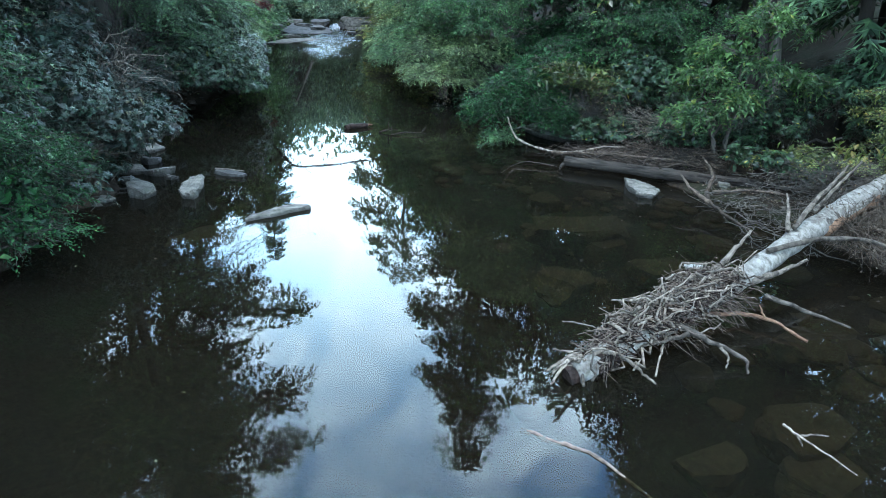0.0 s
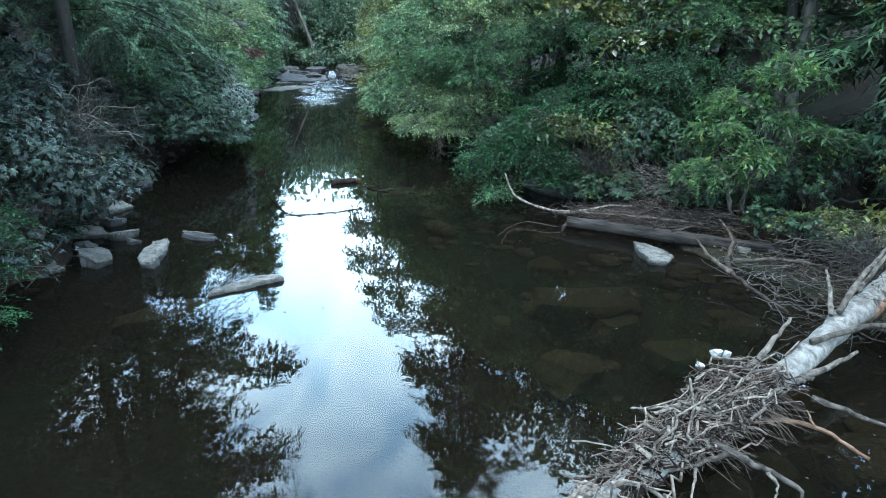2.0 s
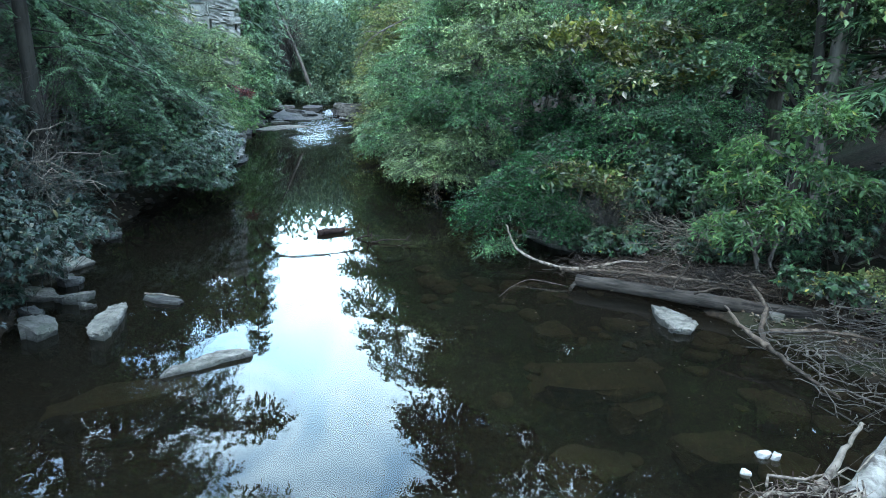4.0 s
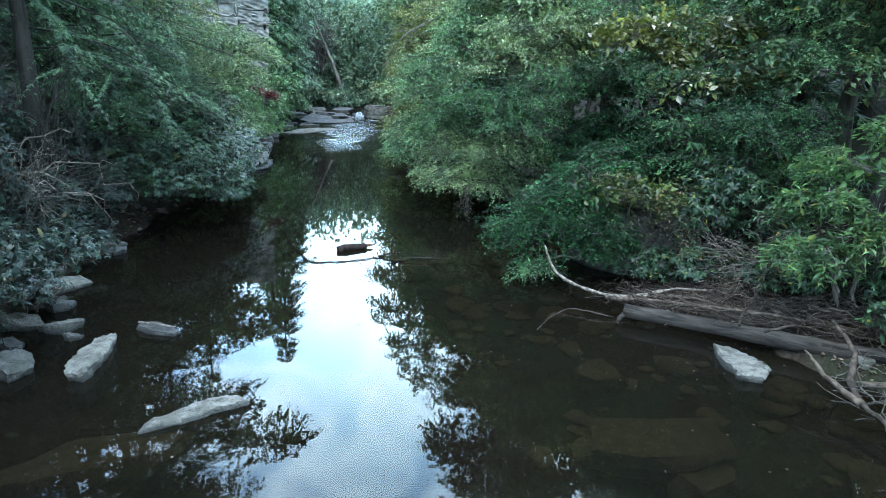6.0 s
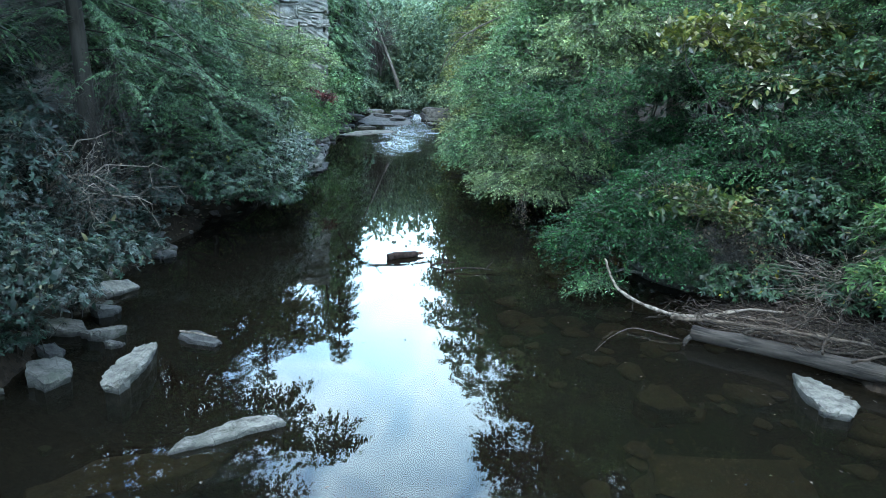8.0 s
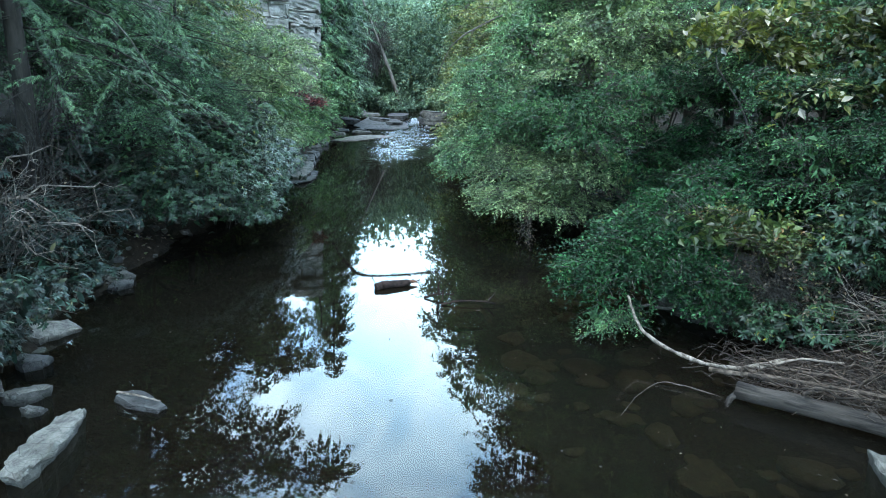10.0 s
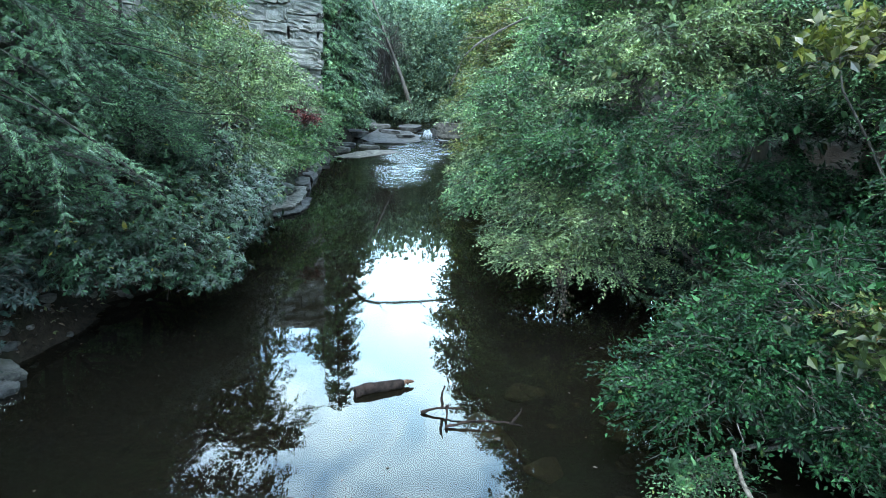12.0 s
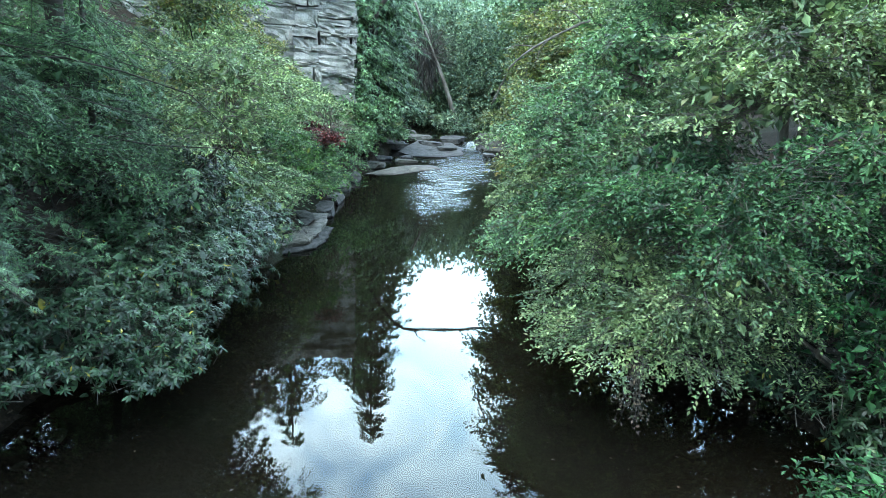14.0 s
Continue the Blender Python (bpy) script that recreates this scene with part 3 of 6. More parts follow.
def broad_tree(name, base, height, trunk_r, lobes, label, mat=L_TREE, seed=0, leaf=0.13, per=8, length=0.55, dens=9.0, bark=BARK, lean=(0, 0), hollow=0.35):
    """A broadleaved tree; lobes are (x, y, z, rx, ry, rz) from the base."""
    g = np.random.default_rng(seed)
    owner = thing(name, base, label, "tree")
    top = np.array([lean[0], lean[1], height * 0.92])
    tp = bent((0, 0, -0.3), top, 0, 0.012, 10, seed)
    part("trunk", mesh_of("trunk", *tube(tp, np.linspace(trunk_r, trunk_r * 0.18, 10), 10, 0.03), smooth=True), bark, owner)
    ls, A, B = [], [], []
    for i, lo in enumerate(lobes):
        c, r = np.array(lo[:3], float), np.array(lo[3:], float)
        n = max(10, int(4 * np.pi * (r[0] * r[1] + r[0] * r[2] + r[1] * r[2]) / 3 * dens))
        P, O = pads(g, n, c, r, 0.3, -0.6, 11)
        n = len(P)
        lf, (a, b) = sprays(g, P, O, per, length, leaf, 0.6)
        ls.append(lf)
        k = max(5, n // 6)
        pick = g.choice(n, k, replace=False)
        A.append(np.repeat(c[None], k, 0) + g.normal(size=(k, 3)) * r * 0.15)
        B.append(b[pick])
        s = max(0.15, min(0.9, (c[2] - r[2]) / height))
        q = tp[0] + (top - tp[0]) * s
        p = bent(q, c, -0.05, 0.05, 7, seed + i)
        part("limb", mesh_of("limb", *tube(p, np.linspace(trunk_r * 0.4, trunk_r * 0.08, 7), 6), smooth=True), bark, owner)
    tagged(part("branchwork", mesh_of("branchwork", *thin(np.concatenate(A), np.concatenate(B), 0.016, 0.006, 0, seed)), bark, owner), kind="stuff")
    part("crown", mesh_of("crown", *join(ls)), mat, owner)
    return owner


def rock_bm(sx, sy, sz, seed, cuts=9, sub=3):
    """An angular stone: a rounded block cut by planes, layered and roughened."""
    g = np.random.default_rng(seed)
    bm = bmesh.new()
    bmesh.ops.create_icosphere(bm, subdivisions=sub, radius=1.0)
    planes = [(Vector((g.normal() * 0.08, g.normal() * 0.08, 1)).normalized(), 0.6)]
    turn = g.uniform(0, 6.28)
    for k in range(cuts):
        a = turn + k * 6.283 / cuts + g.normal() * 0.35
        planes.append((Vector((math.cos(a), math.sin(a), g.normal() * 0.28)).normalized(), g.uniform(0.72, 0.95)))
    off = Vector(g.uniform(-50, 50, 3))
    for v in bm.verts:
        co = v.co.normalized()
        co = Vector((abs(co.x) ** 0.6 * (1 if co.x > 0 else -1), abs(co.y) ** 0.6 * (1 if co.y > 0 else -1), co.z)) * 1.05
        for nrm, d in planes:
            k = co.dot(nrm) - d
            if k > 0:
                co = co - nrm * k
        st = noise.noise(Vector((co.x * 0.6, co.y * 0.6, co.z * 4.5)) + off)
        co = co * (1 + 0.10 * noise.noise(co * 1.7 + off) + 0.05 * noise.noise(co * 4.5 + off) + 0.025 * noise.noise(co * 12 + off))
        co.x, co.y = co.x * (1 + 0.07 * st), co.y * (1 + 0.07 * st)
        v.co = Vector((co.x * sx / 1.8, co.y * sy / 1.8, co.z * sz / 1.3))
    for f in bm.faces:
        f.smooth = True
    bm.normal_update()
    for e in bm.edges:
        e.smooth = e.calc_face_angle(0.0) < 0.5
    return bm


def slab(name, outline, top, label, mat, seed=0, tilt=(0.0, 0.0), depth=0.6, category="rock", group=""):
    """A broken slab of stone: an outline in the world, a flat rough top tilted by tilt (rise per metre), and sides that go down under water."""
    g = np.random.default_rng(seed)
    o = np.array(outline, float)
    c = o.mean(0)
    o = o - c
    ring = []
    for i in range(len(o)):
        a, b = o[i], o[(i + 1) % len(o)]
        for s in np.linspace(0, 1, 6)[:-1]:
            ring.append(a + (b - a) * s + g.normal(size=2) * 0.022 * min(1.0, np.linalg.norm(b - a)))
    ring = np.array(ring)
    n, size = len(ring), max(1.0, float(np.ptp(o, axis=0).max()))
    rows = [(0.0, 0.0), (0.2, 0.0), (0.4, 0.0), (0.6, 0.0), (0.8, 0.0), (0.93, -0.005), (1.0, -0.03), (0.985, -0.07), (0.93, -0.13), (0.9, -depth)]
    v = []
    for s, z in rows:
        p = ring * s
        j = g.normal(size=(n, 3)) * ((0.008 * size, 0.008 * size, 0.012) if s > 0.9 else (0.005 * size, 0.005 * size, 0.0035 * size))
        if s == 0.0:
            p, j = ring[:1] * 0, j[:1]
        zz = z + p[:, 0] * tilt[0] + p[:, 1] * tilt[1] if z > -depth else np.full(len(p), z)
        v.append(np.c_[p, zz] + j)
    bm = bmesh.new()
    vs = [[bm.verts.new(q) for q in r] for r in v]
    for k in range(n):
        bm.faces.new((vs[0][0], vs[1][k], vs[1][(k + 1) % n]))
        for r in range(1, len(rows) - 1):
            bm.faces.new((vs[r][k], vs[r + 1][k], vs[r + 1][(k + 1) % n], vs[r][(k + 1) % n]))
    bm.normal_update()
    if sum(f.normal.z for f in bm.faces) < 0:
        bmesh.ops.reverse_faces(bm, faces=bm.faces)
    for f in bm.faces:
        f.smooth = True
    for e in bm.edges:
        e.smooth = e.calc_face_angle(0.0) < 0.45
    ob = part(name, bm, mat)
    ob.location = (c[0], c[1], top)
    return tagged(ob, label, category, group)


def rock(name, loc, size, mat, label, seed=0, turn=0.0, tip=(0.0, 0.0), cuts=7, group="", sub=4):
    ob = part(name, rock_bm(*size, seed, cuts, sub), mat)
    ob.matrix_basis = pose(*loc, tip[0], tip[1], turn)
    return tagged(ob, label, "rock", group)


def stick_line(pts, r0, r1, seed=0, sides=6):
    """A crooked stick through the points, smoothed a little: (verts, quads)."""
    pts = np.asarray(pts, float)
    t = np.linspace(0, len(pts) - 1, 4 * len(pts))
    p = np.stack([np.interp(t, np.arange(len(pts)), pts[:, k]) for k in range(3)], 1)
    p[1:-1] = (p[:-2] + 2 * p[1:-1] + p[2:]) / 4
    g = np.random.default_rng(seed)
    p[1:-1] += g.normal(size=(len(p) - 2, 3)) * min(r0 * 0.25, 0.008)
    return tube(p, np.linspace(r0, r1, len(p)) * (1 + (0.1 if r0 < 0.1 else 0.035) * g.normal(size=len(p))), sides, 0.0 if r0 < 0.1 else 0.05)

# ---- ground, river bed and water ----
LEFT_Y = (-80, 0, 10, 14, 18, 22, 28, 34, 37, 48, 55, 65, 80, 120, 260)
LEFT_X = (-7, -6.6, -6.8, -6.9, -7.8, -8.4, -8.7, -8.9, -9.6, -11.8, -12.8, -14.5, -17, -26, -60)
RIGHT_Y = (-80, 0, 8, 12, 15, 17, 19, 23, 27, 33, 43, 53, 60, 70, 80, 120, 260)
RIGHT_X = (10, 9.8, 9.2, 7.5, 6.7, 5.3, 4.3, 3.7, 2.6, 0.0, -2.2, -4.6, -6, -8, -9.5, -18, -50)


def step(a, b, x):
    t = np.clip((x - a) / (b - a), 0, 1)
    return t * t * (3 - 2 * t)


def level(y):
    return 0.5 * step(60.6, 63.0, y)


def rolling(x, y, s):
    return (np.sin(x * s + 1.3) * np.sin(y * s * 1.1 + 0.4) + 0.5 * np.sin(x * s * 2.3 + y * s * 1.7) + 0.3 * np.sin(x * s * 5.1 - y * s * 4.3 + 2)) / 1.8


def ground_z(x, y):
    x, y = np.asarray(x, float), np.asarray(y, float)
    lx, rx = np.interp(y, LEFT_Y, LEFT_X), np.interp(y, RIGHT_Y, RIGHT_X)
    wob = 0.35 * rolling(x, y, 1.7)
    dl, dr = lx - x + wob, x - rx + wob
    left = 0.25 * (1 - np.exp(-np.maximum(dl, 0) / 0.3)) + 0.5 * (1 - np.exp(-np.maximum(dl, 0) / 1.0)) + 0.4 * np.maximum(dl, 0) + 4.0 * step(6, 9, dl) * step(38, 44, y) * step(75, 60, y)
    right = 0.18 * (1 - np.exp(-np.maximum(dr, 0) / 0.4)) + 0.10 * np.maximum(dr, 0) + 0.35 * np.maximum(dr - 5, 0)
    inner = np.minimum(-dl, -dr)
    shallow = step(-6.0, 1.0, x - rx)
    depth = -np.minimum(0.16 * np.maximum(inner, 0) + 0.04, 0.95 - 0.4 * shallow) - 0.15 * step(0, 1.5, inner)
    z = np.where(dl > 0, np.minimum(left, 26), np.where(dr > 0, np.minimum(right, 24), depth))
    z = z + np.where((dl > 0) | (dr > 0), 0.10, 0.05) * rolling(x, y, 2.6) * step(0.0, 1.0, np.maximum(np.maximum(dl, dr), inner * 0.6))
    z = z + 15.0 * step(90, 122, y)
    return z + level(y)


def spread_axis(lo, hi, a, b, fine):
    mid = np.arange(a, b + 1e-6, fine)
    return np.concatenate([lo + (a - lo) * np.linspace(0, 1, 26)[:-1] ** 0.6, mid, b + (hi - b) * np.linspace(0, 1, 26)[1:] ** 1.7])


gx, gy = spread_axis(-400, 400, -16, 12, 0.25), spread_axis(-200, 600, 0, 70, 0.35)
X, Y = np.meshgrid(gx, gy)
Z = ground_z(X, Y)
nx, ny = len(gx), len(gy)
ii, jj = np.meshgrid(np.arange(ny - 1), np.arange(nx - 1), indexing="ij")
quads = np.stack([ii * nx + jj, ii * nx + jj + 1, (ii + 1) * nx + jj + 1, (ii + 1) * nx + jj], -1).reshape(-1, 4)
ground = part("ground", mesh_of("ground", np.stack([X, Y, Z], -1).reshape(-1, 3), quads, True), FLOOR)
tagged(ground, "dark forest floor and muddy river bed under leaf litter", "ground", kind="structure")


def river_height(x, y):
    """Still in the pool, with small waves where the rapids run in, and a step up at the fall."""
    cx = np.interp(y, (34, 40.5, 44.7, 54, 60, 70), (-5.2, -6.5, -7.2, -8.1, -8.4, -9.6))
    half = np.interp(y, (34, 40.5, 44.7, 54, 60, 70), (0.7, 1.0, 1.3, 2.3, 2.2, 1.6))
    run = step(36.5, 47, y) * step(72, 64, y) * np.exp(-((x - cx + 0.5 * rolling(x, y, 0.7)) / half) ** 2) * (0.85 + 0.45 * rolling(x, y, 1.1))
    g, w = np.random.default_rng(17), 0.0 * x
    for k in range(16):
        wave, turn = g.uniform(0.24, 0.9), g.normal() * 0.3
        ph = 6.283 / wave * (y * np.cos(turn) + x * np.sin(turn)) + g.uniform(0, 6.28) + 1.4 * np.sin(x * g.uniform(0.5, 1.6) + y * g.uniform(0.2, 0.7) + g.uniform(0, 6.28))
        w = w + wave / 6.283 * 0.06 * np.sin(ph)
    w = w * (0.7 + 0.4 * rolling(x, y, 0.9) + 1.0 * step(46, 54, y))
    return w * run + level(y), run


wy = np.concatenate([np.linspace(-80, 35, 12), np.linspace(36, 70, 520), np.linspace(72, 260, 12)])
wx_ = np.concatenate([[-80, -40, -16], np.linspace(-12.6, -3.4, 150), [2, 30]])
X, Y = np.meshgrid(wx_, wy)
i, j = np.meshgrid(np.arange(len(wy) - 1), np.arange(len(wx_) - 1), indexing="ij")
q = np.stack([i * len(wx_) + j, i * len(wx_) + j + 1, (i + 1) * len(wx_) + j + 1, (i + 1) * len(wx_) + j], -1).reshape(-1, 4)
water = part("water", mesh_of("water", np.stack([X, Y, river_height(X, Y)[0]], -1).reshape(-1, 3), q, True), WATER)
water.data.attributes.new("ripple", "FLOAT", "POINT").data.foreach_set("value", river_height(X, Y)[1].ravel().astype(np.float32))
tagged(water, "dark still river water mirroring trees and sky", "water", kind="structure")

# ---- cliff on the far side of the bend ----


BLOCKS = []
for k in range(8):
    bm = bmesh.new()
    bmesh.ops.create_cube(bm, size=1.0)
    bmesh.ops.subdivide_edges(bm, edges=bm.edges[:], cuts=2, use_grid_fill=True)
    off = Vector((k * 7.3, k * 3.1, k * 1.7))
    for v in bm.verts:
        q = v.co.copy()
        r = 1 + 0.09 * noise.noise(q * 2.0 + off) + 0.06 * noise.noise(q * 6.0 + off) - 0.12 * max(0.0, abs(q.x) + abs(q.z) - 0.85)
        v.co = Vector((q.x, q.y * r, q.z * (1 + 0.3 * noise.noise(Vector((q.x * 4, q.y * 3, k))))))
    me = bpy.data.meshes.new("rock_block")
    bm.to_mesh(me)
    bm.free()
    me.materials.append(ROCK_CLIFF)
    BLOCKS.append(me)


def cliff(name, a, b, z0, z1, label, seed, overhang=0.8):
    """A cliff of thin sandstone beds between a and b: each bed a row of broken blocks on a solid core."""
    g = np.random.default_rng(seed)
    a, b = np.array(a, float), np.array(b, float)
    owner = thing(name, (*a, z0), label, "cliff", kind="structure")
    run = b - a
    d = run / np.linalg.norm(run)
    out = np.array([d[1], -d[0]])
    ang = math.degrees(math.atan2(d[1], d[0]))
    k, far_end, left = 0, np.linalg.norm(run), 0.0
    while left < far_end - 0.3:
        wide = min(g.uniform(1.0, 2.8), far_end - left)
        set_back, lift, z = g.normal() * 0.14, g.uniform(-0.5, 0.3), -0.4 * g.random()
        while z < z1 - z0 + lift:
            h = g.uniform(0.12, 0.24) if g.random() < 0.35 else g.uniform(0.3, 0.75)
            brow = max(0.0, (z - (z1 - z0 - 1.9)) / 1.9)
            back = set_back + g.normal() * 0.06 + overhang * brow - 0.05 * z - (0.4 if 0.02 < brow < 0.25 else 0.0)
            x = left
            while x < left + wide - 0.1:
                w = min(g.uniform(0.35, 1.5), left + wide - x)
                p = d * (x + w / 2) + out * (back + g.normal() * 0.06 - (0.3 if g.random() < 0.05 else 0.0) - 1.2)
                ob = part("rock_block", BLOCKS[k % 8], ROCK_CLIFF, owner)
                ob.matrix_basis = pose(p[0], p[1], z + h / 2 + g.normal() * 0.012, g.normal() * 0.8, g.normal() * 0.7 - 2.0, ang + g.normal() * 3 + 180 * (k % 2)) @ Matrix.Diagonal((w * 1.06, 2.6, h * g.uniform(0.92, 1.03), 1))
                x, k = x + w, k + 1
            z += h
        left += wide
    return owner


cliff("cliff", (-22.5, 43.8), (-12.3, 48.9), 2.2, 9.6, "pale grey layered sandstone cliff with an overhanging brow", 3)
cliff("cliff", (-30.0, 38.5), (-22.0, 43.0), 3.5, 9.8, "pale grey layered sandstone cliff with a shadowed ledge", 4, 1.4)
rock("boulder", (-13.3, 25.4, 5.5), (3.6, 2.4, 1.2), ROCK_GREY, "big lichen-grey boulder jutting from the wooded bank", 31, 20, (4, 0), sub=4)

# ---- stones at the water ----
slab("pale_boulder", [(-5.34, 15.6), (-5.54, 15.5), (-5.53, 14.9), (-5.44, 14.3), (-5.25, 13.95), (-4.98, 13.95), (-5.03, 14.5), (-5.2, 15.2)], 0.14, "long pale stone slab standing out of the water", ROCK_PALE, 41, (0.08, -0.03))
slab("flat_rock", [(-3.62, 12.7), (-3.66, 12.92), (-3.35, 13.3), (-3.1, 13.62), (-2.73, 13.76), (-2.52, 13.6), (-2.9, 13.28), (-3.2, 13.0)], 0.07, "flat grey stone slab just above the water", ROCK_PALE, 42, (0.03, 0.0))
rock("sunken_rock", (-4.0, 12.4, -0.3), (1.9, 0.8, 0.5), ROCK_BED, "brown stone lying under the water", 43, 38)
rock("small_rock", (-4.85, 16.0, -0.02), (0.75, 0.35, 0.2), ROCK_WET, "small dark wet stone in the water", 44, -12)
bank = "grey stones along the bank"
for k, (x, y, top, sx, sy, a, mt) in enumerate([
        (-6.15, 14.2, 0.3, 0.62, 0.8, 10, ROCK_GREY), (-6.4, 15.85, 0.2, 0.7, 0.5, 20, ROCK_GREY), (-6.02, 15.5, 0.1, 0.32, 0.28, 40, ROCK_GREY), (-7.1, 15.85, 0.24, 0.8, 0.45, 5, ROCK_GREY),
        (-7.55, 17.85, 0.26, 0.62, 1.15, -32, ROCK_PALE), (-8.35, 18.5, 0.36, 1.0, 0.8, 25, ROCK_GREY), (-8.3, 20.9, 0.3, 1.1, 0.8, 12, ROCK_GREY), (-7.85, 20.5, 0.14, 0.5, 0.5, 50, ROCK_WET), (-8.8, 21.5, 0.42, 0.8, 0.7, 70, ROCK_WET),
        (-6.85, 13.65, 0.14, 0.75, 0.34, 6, ROCK_GREY), (-7.4, 15.05, 0.34, 0.6, 0.4, 15, ROCK_GREY), (-6.7, 14.95, 0.18, 0.5, 0.36, -25, ROCK_WET), (-7.0, 16.8, 0.2, 0.6, 0.5, 35, ROCK_WET), (-7.5, 13.2, 0.3, 0.9, 0.5, -8, ROCK_GREY)]):
    g = np.random.default_rng(600 + k)
    th = np.linspace(0, 2 * np.pi, 7)[:-1] + g.normal(size=6) * 0.22
    ca, sa = math.cos(math.radians(a)), math.sin(math.radians(a))
    u, v = 0.56 * sx * np.cos(th) * g.uniform(0.85, 1.15, 6), 0.56 * sy * np.sin(th) * g.uniform(0.85, 1.15, 6)
    slab("rock", [(x + 0.86 * (p * ca - q * sa), y + 0.86 * (p * sa + q * ca)) for p, q in zip(u, v)], 0.7 * top, "pale angular stone at the water's edge" if mt is ROCK_PALE else "angular grey stone on the muddy bank", mt, 60 + k, (0.22 * g.normal(), 0.16 * g.normal()), 0.6, group=bank)
slab("pale_boulder", [(4.49, 16.36), (4.84, 16.15), (5.02, 15.8), (5.14, 15.5), (4.9, 15.14), (4.56, 15.2), (4.46, 15.72)], 0.15, "pale wedge-shaped stone under the fallen log", ROCK_PALE, 90, (-0.05, 0.02))
slab("flat_rock", [(2.72, 22.15), (3.12, 22.7), (3.9, 22.3), (4.1, 21.3), (3.93, 20.6), (3.25, 21.05)], 0.2, "flat grey stone slab below overhanging leaves", ROCK_GREY, 91, (0.05, 0.03))
rock("boulder", (4.3, 22.6, 0.4), (1.3, 1.0, 0.9), ROCK_GREY, "dark stone under the shrubs", 92, 10)
slab("flat_rock", [(-9.9, 33.4), (-9.0, 33.3), (-8.45, 34.0), (-8.55, 34.9), (-8.85, 36.4), (-9.3, 37.6), (-10.3, 37.4)], 0.26, "pale flat rock ledge jutting from the bank", ROCK_PALE, 93, (0.0, 0.02), 0.5)
slab("flat_rock", [(-9.8, 33.0), (-8.7, 33.1), (-8.2, 34.0), (-8.35, 35.2), (-8.75, 36.6), (-9.8, 37.2)], 0.06, "dark wet rock ledge at the waterline", ROCK_WET, 94, (0.02, 0.0), 0.4)
for k, (x, y, z, sx, sy, sz, a) in enumerate([(-9.1, 32.2, 0.1, 0.6, 0.9, 0.4, -10), (-9.8, 38.6, 0.1, 0.6, 1.6, 0.45, 14), (-10.4, 41.0, 0.1, 0.6, 1.7, 0.4, 12), (-11.0, 43.6, 0.1, 0.7, 1.4, 0.4, 8),
                                              (-11.6, 46.4, 0.12, 0.9, 1.6, 0.4, 20), (-9.0, 29.5, 0.05, 0.5, 0.8, 0.3, 0), (-8.9, 30.8, 0.05, 0.4, 0.6, 0.25, 30), (-9.5, 36.0, 0.4, 0.7, 1.2, 0.3, 25)]):
    rock("ledge_rock", (x, y, z), (sx, sy, sz), ROCK_WET if k % 3 else ROCK_GREY, "broken grey rock of the eroded bank", 100 + k, a, (0, 3), 7, "ledges along the far bank")
slab("flat_rock", [(-11.6, 48.2), (-10.2, 48.7), (-9.4, 50.4), (-8.6, 51.9), (-9.5, 52.7), (-10.9, 51.6)], 0.05, "flat pale rock shelf just awash beside the rapids", ROCK_PALE, 118, (-0.01, 0.01))
slab("flat_rock", [(-12.6, 57.6), (-11.3, 56.3), (-9.5, 56.8), (-8.7, 58.2), (-9.2, 60.4), (-10.3, 62.2), (-12.6, 62.2)], 0.2, "broad wet rock shelf across the rapids", ROCK_WET, 119, (-0.02, 0.06))
for k, (x, y, z, sx, sy, sz, a, mt) in enumerate([
        (-12.7, 54.4, 0.0, 1.3, 1.7, 0.35, 0, ROCK_WET), (-13.6, 59.6, 0.15, 1.8, 1.8, 0.6, 30, ROCK_WET), (-12.9, 62.8, 0.35, 2.0, 1.5, 0.6, 5, ROCK_GREY), (-11.2, 60.6, 0.32, 1.7, 1.2, 0.4, -20, ROCK_WET), (-9.9, 59.2, 0.22, 1.2, 0.9, 0.34, 35, ROCK_WET),
        (-10.2, 62.4, 0.45, 1.6, 1.0, 0.5, 12, ROCK_WET), (-6.9, 62.4, 0.45, 2.9, 2.2, 1.25, 15, ROCK_GREY), (-8.1, 61.7, 0.3, 0.8, 0.9, 0.7, 40, ROCK_WET), (-5.2, 63.4, 0.6, 2.0, 1.8, 1.1, -15, ROCK_GREY), (-7.2, 58.6, 0.0, 0.7, 0.6, 0.35, 0, ROCK_WET),
        (-14.6, 64.4, 0.5, 2.6, 2.0, 0.8, 0, ROCK_GREY), (-11.0, 53.6, 0.0, 1.1, 0.8, 0.3, 25, ROCK_GREY), (-11.9, 50.8, 0.1, 0.9, 1.2, 0.4, 0, ROCK_GREY), (-11.5, 55.4, 0.0, 0.9, 0.6, 0.3, 60, ROCK_WET)]):
    rock("rapids_rock", (x, y, z), (sx, sy, sz), mt, "low wet grey rock across the rapids", 120 + k, a, (3 * (k % 3 - 1), 2), 8, "rocks of the rapids")


